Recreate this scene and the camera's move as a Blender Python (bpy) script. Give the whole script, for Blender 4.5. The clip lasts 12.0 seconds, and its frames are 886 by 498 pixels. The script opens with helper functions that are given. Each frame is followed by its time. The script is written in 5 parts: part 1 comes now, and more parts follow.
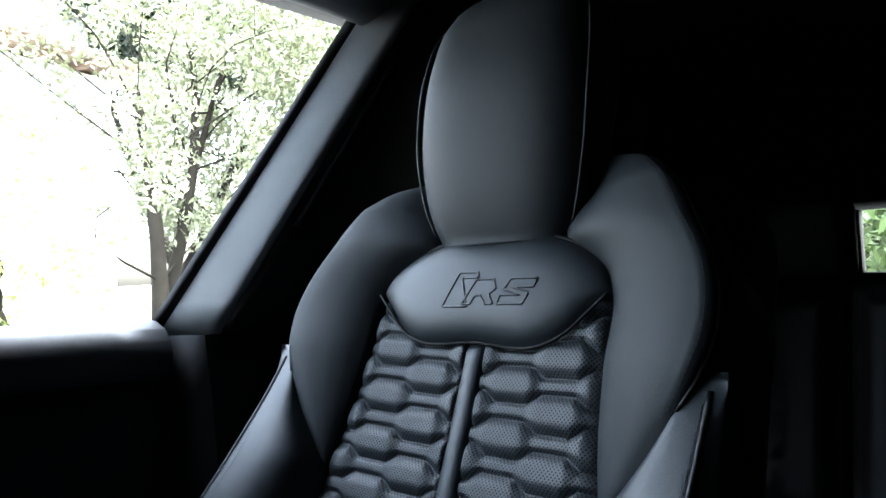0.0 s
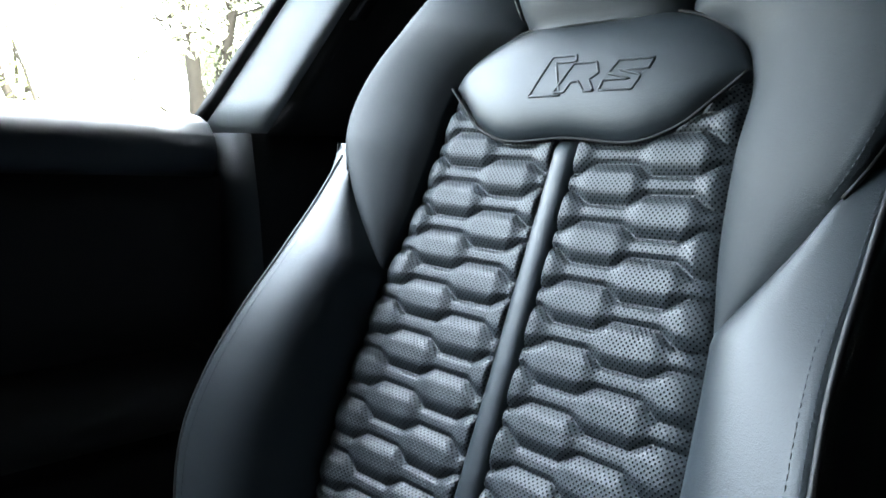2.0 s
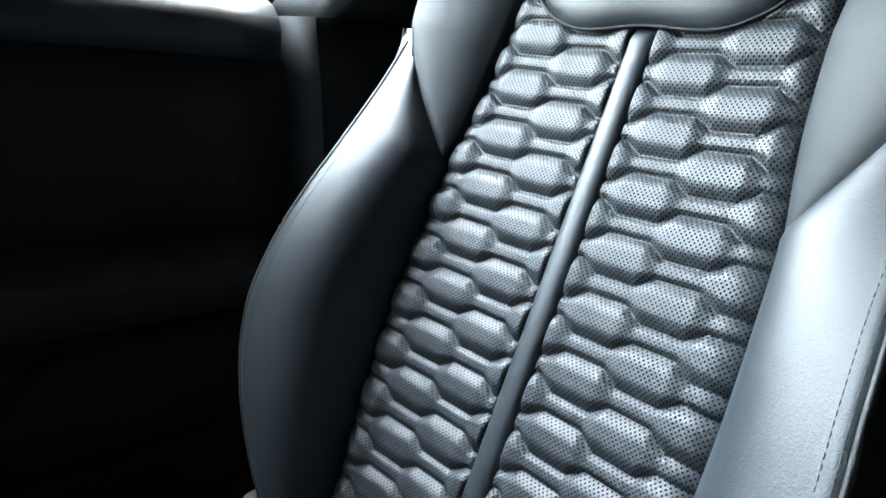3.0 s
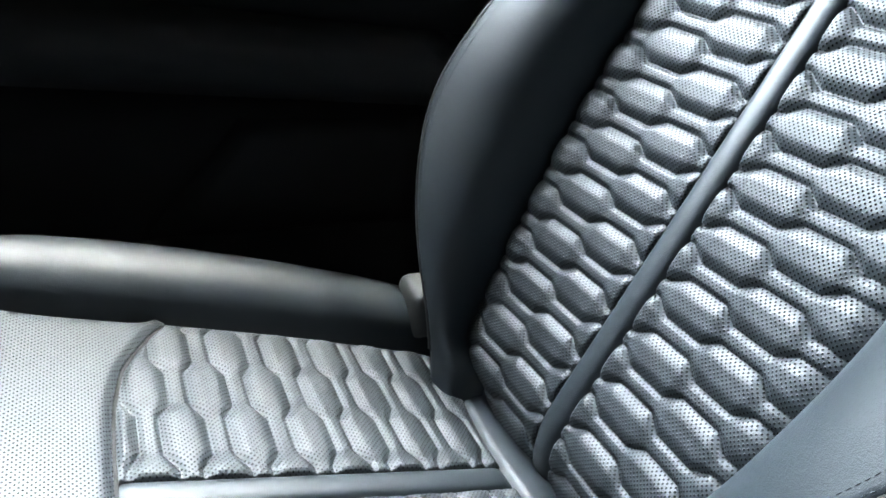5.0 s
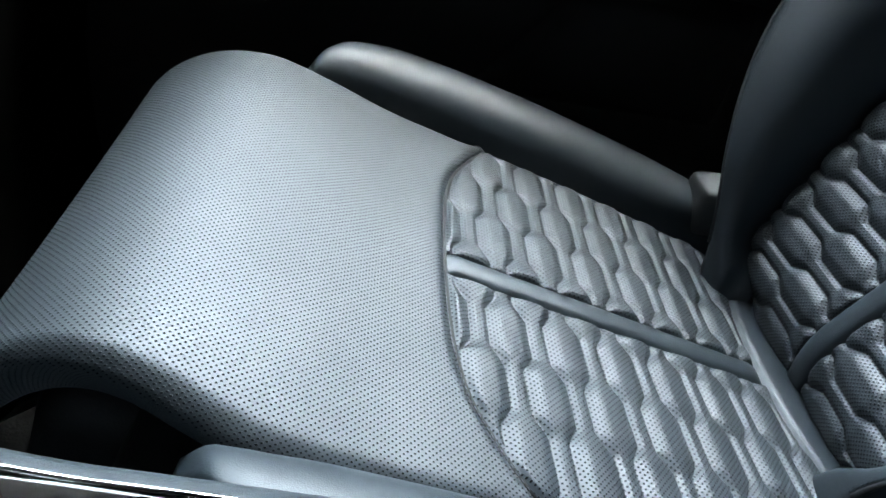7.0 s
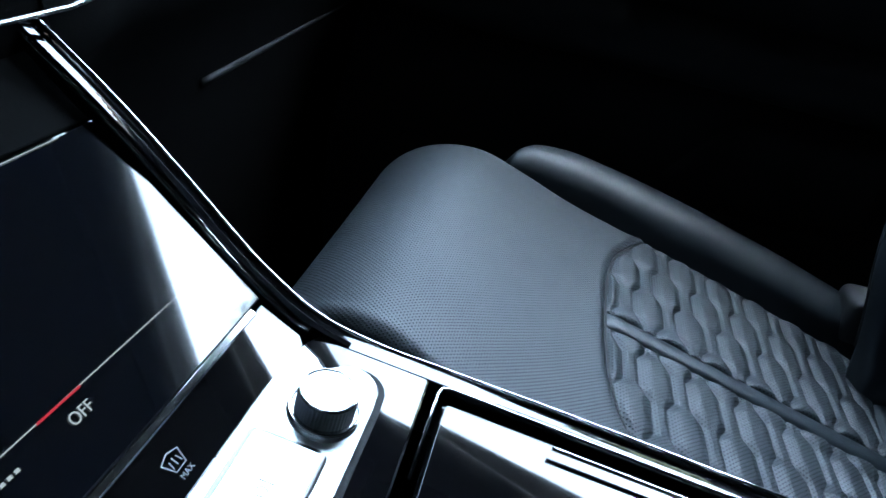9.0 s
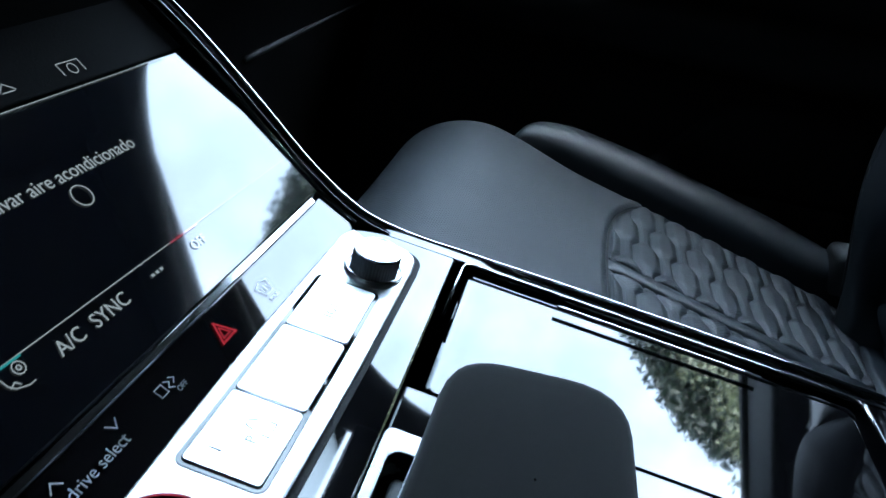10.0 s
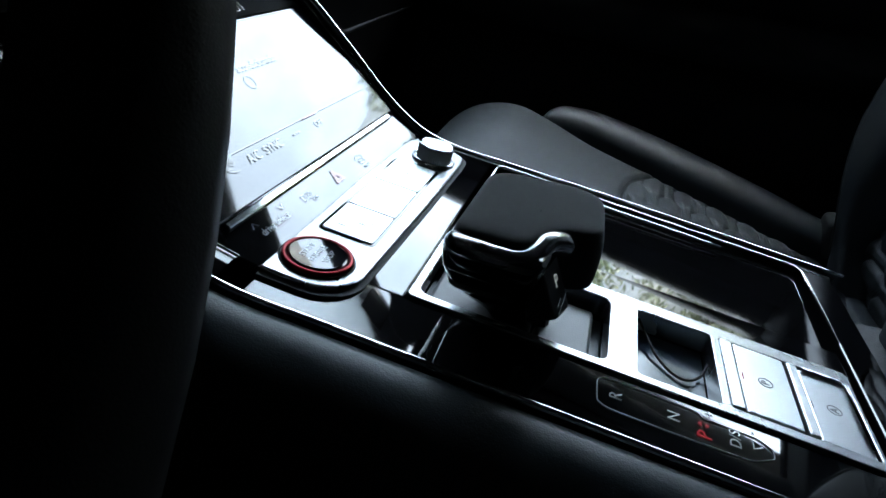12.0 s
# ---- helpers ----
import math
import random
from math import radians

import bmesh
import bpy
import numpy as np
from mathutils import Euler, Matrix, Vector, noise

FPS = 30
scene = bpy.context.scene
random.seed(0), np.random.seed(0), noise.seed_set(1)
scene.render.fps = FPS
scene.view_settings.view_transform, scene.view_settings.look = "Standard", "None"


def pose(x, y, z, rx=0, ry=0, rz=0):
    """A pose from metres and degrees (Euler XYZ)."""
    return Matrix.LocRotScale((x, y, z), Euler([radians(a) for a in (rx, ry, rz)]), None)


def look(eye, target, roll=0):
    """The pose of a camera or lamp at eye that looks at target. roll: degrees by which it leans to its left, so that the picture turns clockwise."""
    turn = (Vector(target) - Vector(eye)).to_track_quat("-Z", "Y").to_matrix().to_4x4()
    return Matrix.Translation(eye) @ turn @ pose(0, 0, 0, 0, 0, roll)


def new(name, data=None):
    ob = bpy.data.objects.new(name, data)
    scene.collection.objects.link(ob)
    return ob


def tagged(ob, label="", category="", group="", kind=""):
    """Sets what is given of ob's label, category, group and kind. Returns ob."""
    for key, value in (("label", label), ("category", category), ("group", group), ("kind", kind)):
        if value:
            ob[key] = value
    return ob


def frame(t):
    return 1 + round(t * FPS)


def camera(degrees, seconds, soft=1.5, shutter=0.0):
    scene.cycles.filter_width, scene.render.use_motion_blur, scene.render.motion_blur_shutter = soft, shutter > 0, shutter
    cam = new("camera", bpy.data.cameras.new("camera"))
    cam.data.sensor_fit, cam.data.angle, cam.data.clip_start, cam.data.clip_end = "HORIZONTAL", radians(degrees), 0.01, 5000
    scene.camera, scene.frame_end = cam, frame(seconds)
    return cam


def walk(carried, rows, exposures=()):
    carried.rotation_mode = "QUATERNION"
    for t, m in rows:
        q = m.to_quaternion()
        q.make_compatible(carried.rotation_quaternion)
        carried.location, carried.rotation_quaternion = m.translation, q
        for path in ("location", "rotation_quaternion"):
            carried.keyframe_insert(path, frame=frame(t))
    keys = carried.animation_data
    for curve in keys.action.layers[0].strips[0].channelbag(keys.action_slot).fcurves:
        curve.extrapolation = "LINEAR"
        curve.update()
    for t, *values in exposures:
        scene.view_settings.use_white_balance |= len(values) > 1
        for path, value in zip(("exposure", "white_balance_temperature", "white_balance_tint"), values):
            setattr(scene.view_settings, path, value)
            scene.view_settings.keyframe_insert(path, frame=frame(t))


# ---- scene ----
cam = camera(66.93, 12.0, soft=1.6, shutter=0.15)
PATH = [
    (0.0, -0.4303, 0.5189, 0.5097, 91.63, 2.91, -138.31),
    (0.5, -0.4054, 0.5058, 0.4911, 90.47, 2.54, -137.96),
    (1.0, -0.3825, 0.4898, 0.4730, 88.26, 1.94, -137.47),
    (1.5, -0.3618, 0.4843, 0.4493, 85.04, 0.84, -136.55),
    (2.0, -0.3374, 0.4831, 0.4291, 80.90, -0.55, -135.19),
    (2.5, -0.3313, 0.4828, 0.4146, 77.27, -1.60, -133.07),
    (2.7, -0.3334, 0.4872, 0.4132, 75.36, -1.89, -132.18),
    (4.3, -0.3351, 0.5342, 0.3402, 67.71, -6.35, -123.29),
    (4.5, -0.3375, 0.5384, 0.3344, 66.38, -6.90, -121.45),
    (5.0, -0.3418, 0.5450, 0.3254, 62.53, -7.69, -116.36),
    (5.5, -0.3507, 0.5605, 0.3134, 59.00, -8.42, -111.92),
    (6.0, -0.3597, 0.5862, 0.2939, 55.08, -9.76, -105.77),
    (6.5, -0.3733, 0.6019, 0.2830, 51.60, -10.49, -99.10),
    (7.0, -0.4034, 0.6244, 0.2900, 52.07, -10.02, -91.78),
    (7.5, -0.4298, 0.6301, 0.3122, 53.49, -9.13, -86.18),
    (7.7, -0.4470, 0.6343, 0.3176, 54.72, -9.27, -84.61),
    (9.3, -0.5735, 0.6504, 0.3104, 60.28, -8.56, -77.53),
    (9.5, -0.5939, 0.6506, 0.3051, 60.44, -7.85, -78.11),
    (10.0, -0.6423, 0.6330, 0.2888, 61.66, -7.17, -77.81),
    (10.5, -0.6904, 0.6243, 0.2707, 63.06, -6.02, -77.94),
    (11.0, -0.7285, 0.6140, 0.2630, 63.46, -5.94, -77.27),
    (11.5, -0.7675, 0.6074, 0.2607, 63.67, -6.29, -76.28),
    (12.0, -0.8015, 0.6018, 0.2660, 63.79, -6.63, -75.09),
]
EXPOSURES = [(0.0, 5.25, 6500, 2), (1.5, 6.15, 6800, 0), (2.7, 7.2, 7300, -2), (4.5, 7.80, 7700, 0), (5.5, 7.88, 7600, -1), (6.5, 7.2, 7200, -2), (7.5, 7.0, 7100, -3), (9.3, 5.55, 5600, -4), (12.0, 4.85, 6500, -3)]
walk(cam, [(r[0], pose(*r[1:])) for r in PATH], EXPOSURES)

# ---- world and lights ----
SUN_EL, SUN_ROT = 66.0, 205.0
world = bpy.data.worlds.new("sky")
scene.world = world
world.use_nodes = True
wn = world.node_tree
sky = wn.nodes.new("ShaderNodeTexSky")
sky.sky_type = "NISHITA"
sky.sun_disc = False
sky.sun_elevation, sky.sun_rotation = radians(SUN_EL), radians(SUN_ROT)
sky.air_density, sky.dust_density, sky.ozone_density = 0.9, 3.0, 0.6
wn.nodes["Background"].inputs["Strength"].default_value = 0.15
# broken cloud: soft bright and grey areas over the whole sky
cloud_at = wn.nodes.new("ShaderNodeTexCoord")
cloud = wn.nodes.new("ShaderNodeTexNoise")
cloud.inputs["Scale"].default_value, cloud.inputs["Detail"].default_value, cloud.inputs["Roughness"].default_value = 3.2, 6, 0.55
wn.links.new(cloud_at.outputs["Generated"], cloud.inputs["Vector"])
cloud_tone = wn.nodes.new("ShaderNodeMapRange")
cloud_tone.interpolation_type = "SMOOTHSTEP"
for key, value in (("From Min", 0.36), ("From Max", 0.64), ("To Min", 0.72), ("To Max", 1.22)):
    cloud_tone.inputs[key].default_value = value
wn.links.new(cloud.outputs["Fac"], cloud_tone.inputs["Value"])
cloudy = wn.nodes.new("ShaderNodeMix")
cloudy.data_type, cloudy.blend_type = "RGBA", "MULTIPLY"
cloudy.inputs["Factor"].default_value = 1.0
wn.links.new(sky.outputs[0], cloudy.inputs["A"])
wn.links.new(cloud_tone.outputs[0], cloudy.inputs["B"])
# an overcast sky is brighter overhead than at the horizon, and nearly grey
height = wn.nodes.new("ShaderNodeSeparateXYZ")
wn.links.new(cloud_at.outputs["Generated"], height.inputs[0])
rise = wn.nodes.new("ShaderNodeMapRange")
for key, value in (("From Min", 0.0), ("From Max", 1.0), ("To Min", 0.22), ("To Max", 2.1)):
    rise.inputs[key].default_value = value
wn.links.new(height.outputs["Z"], rise.inputs["Value"])
overcast = wn.nodes.new("ShaderNodeMix")
overcast.data_type, overcast.blend_type = "RGBA", "MULTIPLY"
overcast.inputs["Factor"].default_value = 1.0
wn.links.new(cloudy.outputs["Result"], overcast.inputs["A"])
wn.links.new(rise.outputs[0], overcast.inputs["B"])
paler = wn.nodes.new("ShaderNodeHueSaturation")
paler.inputs["Saturation"].default_value = 0.62
wn.links.new(overcast.outputs["Result"], paler.inputs["Color"])
wn.links.new(paler.outputs["Color"], wn.nodes["Background"].inputs["Color"])

sun_data = bpy.data.lights.new("sun", "SUN")
sun_data.energy, sun_data.angle, sun_data.color = 0.35, radians(10), (1.0, 0.98, 0.95)
sun = new("sun", sun_data)
# the sky's own sun stands at this azimuth, clockwise from +y
az = radians(SUN_ROT)
toward = Vector((math.sin(az) * math.cos(radians(SUN_EL)), math.cos(az) * math.cos(radians(SUN_EL)), math.sin(radians(SUN_EL))))
sun.matrix_world = look(toward * 20, (0, 0, 0))


# ---- materials ----
def nodes_of(name):
    m = bpy.data.materials.new(name)
    m.use_nodes = True
    t = m.node_tree
    return m, t, t.nodes, t.links, t.nodes["Principled BSDF"]


def math_node(n, l, op, a, b=None, c=None):
    k = n.new("ShaderNodeMath")
    k.operation = op
    for i, v in enumerate((a, b, c)):
        if v is None:
            continue
        if isinstance(v, (int, float)):
            k.inputs[i].default_value = v
        else:
            l.new(v, k.inputs[i])
    return k.outputs[0]


def surface(name, colour, rough, metal=0.0, grain=0.0, grain_scale=900.0, vary=0.12, vary_scale=14.0, rough_vary=0.08,
            coat=0.0, spec=0.5, weave=0.0, sheen=0.0):
    """A surface with two scales of variation: broad patches in tone and gloss, fine grain in relief."""
    m, t, n, l, p = nodes_of(name)
    co = n.new("ShaderNodeTexCoord").outputs["Object"]
    big = n.new("ShaderNodeTexNoise")
    big.inputs["Scale"].default_value, big.inputs["Detail"].default_value = vary_scale, 5
    l.new(co, big.inputs["Vector"])
    ramp = n.new("ShaderNodeMix")
    ramp.data_type = "RGBA"
    ramp.inputs["A"].default_value = (*[c * (1 - vary) for c in colour], 1)
    ramp.inputs["B"].default_value = (*[min(1, c * (1 + vary)) for c in colour], 1)
    l.new(big.outputs["Fac"], ramp.inputs["Factor"])
    l.new(ramp.outputs["Result"], p.inputs["Base Color"])
    l.new(math_node(n, l, "MULTIPLY_ADD", big.outputs["Fac"], 2 * rough_vary, rough - rough_vary), p.inputs["Roughness"])
    p.inputs["Metallic"].default_value = metal
    p.inputs["Specular IOR Level"].default_value = spec
    p.inputs["Coat Weight"].default_value = coat
    p.inputs["Coat Roughness"].default_value = 0.03
    p.inputs["Sheen Weight"].default_value = sheen
    if grain:
        fine = n.new("ShaderNodeTexVoronoi")
        fine.inputs["Scale"].default_value = grain_scale
        l.new(co, fine.inputs["Vector"])
        small = n.new("ShaderNodeTexNoise")
        small.inputs["Scale"].default_value = grain_scale * 0.35
        l.new(co, small.inputs["Vector"])
        mix = math_node(n, l, "ADD", fine.outputs["Distance"], small.outputs["Fac"])
        bump = n.new("ShaderNodeBump")
        bump.inputs["Strength"].default_value, bump.inputs["Distance"].default_value = grain, 0.0006
        l.new(mix, bump.inputs["Height"])
        l.new(bump.outputs["Normal"], p.inputs["Normal"])
    return m


def perforated(name, colour, rough, pitch_u, pitch_v, hole):
    """Leather punched with a staggered lattice of small holes; the lattice runs along the UV map, in metres."""
    m = surface(name, colour, rough, grain=0.12)
    t = m.node_tree
    n, l, p = t.nodes, t.links, t.nodes["Principled BSDF"]
    uv = n.new("ShaderNodeUVMap").outputs[0]
    sep = n.new("ShaderNodeSeparateXYZ")
    l.new(uv, sep.inputs[0])
    dist = []
    for off in (0.0, 0.5):
        parts = []
        for out, pitch in ((sep.outputs[0], pitch_u), (sep.outputs[1], pitch_v)):
            f = math_node(n, l, "FRACT", math_node(n, l, "MULTIPLY_ADD", out, 1 / pitch, off + 40))
            parts.append(math_node(n, l, "POWER", math_node(n, l, "MULTIPLY", math_node(n, l, "SUBTRACT", f, 0.5), pitch), 2))
        dist.append(math_node(n, l, "SQRT", math_node(n, l, "ADD", *parts)))
    near = math_node(n, l, "MINIMUM", *dist)
    mask = n.new("ShaderNodeMapRange")
    mask.interpolation_type = "SMOOTHSTEP"
    mask.inputs["From Min"].default_value, mask.inputs["From Max"].default_value = hole * 0.65, hole * 1.25
    l.new(near, mask.inputs["Value"])
    col = p.inputs["Base Color"].links[0].from_socket
    mix = n.new("ShaderNodeMix")
    mix.data_type = "RGBA"
    mix.inputs["A"].default_value = (0.003, 0.003, 0.004, 1)
    l.new(mask.outputs[0], mix.inputs["Factor"])
    l.new(col, mix.inputs["B"])
    l.new(mix.outputs["Result"], p.inputs["Base Color"])
    old = p.inputs["Normal"].links[0].from_node
    pit = n.new("ShaderNodeBump")
    pit.inputs["Strength"].default_value, pit.inputs["Distance"].default_value = 0.6, 0.0008
    l.new(mask.outputs[0], pit.inputs["Height"])
    l.new(old.outputs["Normal"], pit.inputs["Normal"])
    l.new(pit.outputs["Normal"], p.inputs["Normal"])
    l.new(math_node(n, l, "MULTIPLY", mask.outputs[0], 0.55), p.inputs["Specular IOR Level"])
    return m


LEATHER_TONE = (0.017, 0.0225, 0.027)
leather = surface("leather", LEATHER_TONE, 0.43, spec=0.43, grain=0.22, grain_scale=1400, vary=0.10, rough_vary=0.05)
leather_matte = surface("leather_matte", tuple(c * 0.78 for c in LEATHER_TONE), 0.60, spec=0.32, grain=0.22, grain_scale=1400, vary=0.12, rough_vary=0.05)
leather_back = perforated("leather_perforated_back", LEATHER_TONE, 0.50, 0.0042, 0.0044, 0.00080)
leather_seat = perforated("leather_perforated_cushion", LEATHER_TONE, 0.53, 0.0042, 0.0044, 0.00070)
leather_dark = surface("leather_dark", (0.006, 0.0063, 0.0068), 0.55, grain=0.3, grain_scale=1100)
rim_leather = surface("rim_leather", (0.003, 0.003, 0.0033), 0.65, grain=0.06, grain_scale=1800, spec=0.15)
tray_mat = surface("tray_lining", (0.035, 0.048, 0.06), 0.14, rough_vary=0.06, vary_scale=120)
thread = surface("thread", (0.03, 0.035, 0.045), 0.7)
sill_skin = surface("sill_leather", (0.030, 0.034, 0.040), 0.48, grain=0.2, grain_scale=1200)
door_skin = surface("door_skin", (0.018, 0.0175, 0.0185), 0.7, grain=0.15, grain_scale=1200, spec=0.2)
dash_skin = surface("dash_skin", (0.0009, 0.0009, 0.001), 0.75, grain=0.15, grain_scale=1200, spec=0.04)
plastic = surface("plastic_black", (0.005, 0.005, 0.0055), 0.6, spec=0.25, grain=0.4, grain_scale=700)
# the light on the pillar's front face is put into this pale grey
pillar_lit = surface("pillar_plastic_lit", (0.21, 0.222, 0.228), 0.75, spec=0.25, grain=0.3, grain_scale=900)
hinge_grey = surface("hinge_plastic", (0.055, 0.058, 0.06), 0.6, grain=0.2, grain_scale=900)
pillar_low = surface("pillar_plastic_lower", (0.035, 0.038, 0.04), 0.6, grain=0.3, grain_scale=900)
rail_trim = surface("rail_trim", (0.12, 0.128, 0.135), 0.7, grain=0.3, grain_scale=700)


def thin_glass(name, tint):
    """A thin tinted pane: clear through, mirroring at a slant."""
    m, t, n, l, p = nodes_of(name)
    clear = n.new("ShaderNodeBsdfTransparent")
    clear.inputs["Color"].default_value = (*tint, 1)
    mirror = n.new("ShaderNodeBsdfGlossy")
    mirror.inputs["Roughness"].default_value = 0.0
    slant = n.new("ShaderNodeFresnel")
    slant.inputs["IOR"].default_value = 1.25
    mix = n.new("ShaderNodeMixShader")
    l.new(slant.outputs[0], mix.inputs[0])
    l.new(clear.outputs[0], mix.inputs[1])
    l.new(mirror.outputs[0], mix.inputs[2])
    n.remove(p)
    l.new(mix.outputs[0], next(k for k in n if k.type == "OUTPUT_MATERIAL").inputs["Surface"])
    return m


windscreen_glass = thin_glass("windscreen_glass", (0.78, 0.80, 0.79))
cloth = surface("headlining_cloth", (0.004, 0.004, 0.0045), 0.95, spec=0.1, grain=0.5, grain_scale=500)
carpet = surface("carpet", (0.006, 0.006, 0.006), 1.0, spec=0.1, grain=0.8, grain_scale=300)
alcantara = surface("alcantara", (0.013, 0.0128, 0.0128), 0.95, grain=0.12, grain_scale=3200, spec=0.15, sheen=0.18, vary=0.30, vary_scale=90)
gloss_black = surface("gloss_black", (0.003, 0.003, 0.0035), 0.03, rough_vary=0.012, vary_scale=40, coat=0.15)
screen_glass = surface("screen_glass", (0.003, 0.0035, 0.005), 0.05, rough_vary=0.01, coat=0.15)
chrome = surface("chrome", (0.80, 0.82, 0.84), 0.08, metal=1.0, rough_vary=0.02)
brushed = surface("brushed_cap", (0.55, 0.57, 0.60), 0.45, metal=1.0, rough_vary=0.04)
band_metal = surface("band_metal", (0.42, 0.43, 0.44), 0.20, metal=1.0, rough_vary=0.03)
dark_chrome = surface("dark_chrome", (0.30, 0.31, 0.32), 0.36, metal=1.0, rough_vary=0.03)
satin = surface("satin_chrome", (0.46, 0.475, 0.49), 0.27, metal=1.0, rough_vary=0.04)
key_metal = surface("button_metal", (0.66, 0.68, 0.70), 0.30, metal=1.0, rough_vary=0.03)
tray_dark = surface("tray_dark", (0.022, 0.024, 0.027), 0.4, grain=0.1)
red_ring = surface("red_anodised", (0.16, 0.006, 0.010), 0.3, metal=0.9)


def glow(name, colour, strength):
    m, t, n, l, p = nodes_of(name)
    p.inputs["Base Color"].default_value = (0.004, 0.004, 0.005, 1)
    p.inputs["Roughness"].default_value = 0.05
    p.inputs["Coat Weight"].default_value = 0.5
    p.inputs["Coat Roughness"].default_value = 0.03
    p.inputs["Emission Color"].default_value = (*colour, 1)
    p.inputs["Emission Strength"].default_value = strength
    return m


ui_white = glow("display_white", (0.75, 0.78, 0.82), 0.012)
ui_red = glow("display_red", (0.9, 0.05, 0.08), 0.012)
ui_teal = glow("display_teal", (0.1, 0.6, 0.6), 0.012)
print_white = surface("printed_white", (0.55, 0.57, 0.6), 0.08, coat=0.5)
print_grey = surface("printed_grey", (0.10, 0.10, 0.11), 0.5)


# ---- mesh helpers ----
def mesh_object(name, verts, faces, mat, parent=None, label="", uvs=None, smooth=True):
    me = bpy.data.meshes.new(name)
    me.from_pydata([tuple(v) for v in verts], [], faces)
    me.update()
    if uvs is not None:
        lay = me.uv_layers.new(name="uv")
        idx = np.zeros(len(me.loops), dtype=np.int32)
        me.loops.foreach_get("vertex_index", idx)
        lay.data.foreach_set("uv", np.asarray(uvs, dtype=np.float32)[idx].ravel())
    if smooth:
        me.polygons.foreach_set("use_smooth", np.ones(len(me.polygons), dtype=bool))
    me.materials.append(mat)
    ob = new(name, me)
    if parent is not None:
        ob.parent = parent
    if label:
        tagged(ob, label)
    return ob


def part(name, bm, mat, parent=None, label="", smooth=True, crease=38):
    me = bpy.data.meshes.new(name)
    bmesh.ops.recalc_face_normals(bm, faces=bm.faces)
    bm.to_mesh(me)
    bm.free()
    if smooth:
        me.polygons.foreach_set("use_smooth", np.ones(len(me.polygons), dtype=bool))
        me.set_sharp_from_angle(angle=radians(crease))
    me.materials.append(mat)
    ob = new(name, me)
    if parent is not None:
        ob.parent = parent
    if label:
        tagged(ob, label)
    return ob


def thing(name, label, category, group="", at=(0, 0, 0), kind=""):
    ob = new(name)
    ob.empty_display_size = 0.05
    ob.location = at
    return tagged(ob, label, category, group, kind)


def under(root, ob):
    """Parents ob to root and keeps it where it stands."""
    ob.parent = root
    ob.matrix_parent_inverse = Matrix.Translation(root.location).inverted()
    return ob


def curve_at(x, pts):
    """Smooth value of a curve given by a few (x, y) knots."""
    xs, ys = np.array([p[0] for p in pts], float), np.array([p[1] for p in pts], float)
    sl = np.gradient(ys, xs)
    x = np.clip(x, xs[0], xs[-1])
    i = np.clip(np.searchsorted(xs, x, side="right") - 1, 0, len(xs) - 2)
    h = xs[i + 1] - xs[i]
    t = (x - xs[i]) / h
    return (ys[i] * (2 * t**3 - 3 * t**2 + 1) + h * sl[i] * (t**3 - 2 * t**2 + t)
            + ys[i + 1] * (3 * t**2 - 2 * t**3) + h * sl[i + 1] * (t**3 - t**2))


def least(values):
    return np.minimum.reduce(np.broadcast_arrays(*values))


def ease(t):
    t = np.clip(t, 0, 1)
    return t * t * (3 - 2 * t)


def sheet(name, grid, mat, parent=None, label="", uv=None, skirt=None, flip=False, tuck=0.03):
    """A padded panel: a grid of points (rows, columns, 3) with its edge turned in by the vector skirt, closed at the back."""
    g = np.asarray(grid, float)
    r, c = g.shape[:2]
    verts = [tuple(v) for v in g.reshape(-1, 3)]
    uvs = list(np.asarray(uv, float).reshape(-1, 2)) if uv is not None else None
    i = np.arange(r * c).reshape(r, c)
    faces = np.stack([i[:-1, :-1], i[:-1, 1:], i[1:, 1:], i[1:, :-1]], -1).reshape(-1, 4).tolist()
    if skirt is not None:
        rim = list(i[0, :]) + list(i[1:, -1]) + list(i[-1, -2::-1]) + list(i[-2:0:-1, 0])
        base = len(verts)
        mid = g.reshape(-1, 3).mean(0)
        uv_mid = np.mean(uvs, axis=0) if uvs is not None else None
        for k in rim:
            v = np.array(verts[k])
            verts.append(tuple(v + np.array(skirt) + (mid - v) * tuck))
            if uvs is not None:
                out = np.array(uvs[k]) - uv_mid
                uvs.append(np.array(uvs[k]) + out / max(np.linalg.norm(out), 1e-6) * np.linalg.norm(skirt))
        m = len(rim)
        for k in range(m):
            faces.append([rim[(k + 1) % m], rim[k], base + k, base + (k + 1) % m])
        faces.append([base + k for k in range(m)])
    if flip:
        faces = [f[::-1] for f in faces]
    return mesh_object(name, verts, faces, mat, parent, label, uvs)


def box_bm(bm, lo, hi, bevel=0.0, seg=2, m=None):
    size = [hi[k] - lo[k] for k in range(3)]
    mid = [(hi[k] + lo[k]) / 2 for k in range(3)]
    r = bmesh.ops.create_cube(bm, size=1.0, matrix=Matrix.Translation(mid) @ Matrix.Diagonal((*size, 1)))
    vs = r["verts"]
    if bevel:
        es = list({e for v in vs for e in v.link_edges})
        out = bmesh.ops.bevel(bm, geom=es, offset=bevel, segments=seg, profile=0.5, affect="EDGES")
        vs = list({v for f in out["faces"] for v in f.verts} | {v for v in vs if v.is_valid})
    if m is not None:
        bmesh.ops.transform(bm, matrix=m, verts=vs)
    return vs


def box_part(name, lo, hi, mat, parent=None, label="", bevel=0.004, seg=2, m=None):
    bm = bmesh.new()
    box_bm(bm, lo, hi, bevel, seg, m)
    return part(name, bm, mat, parent, label)


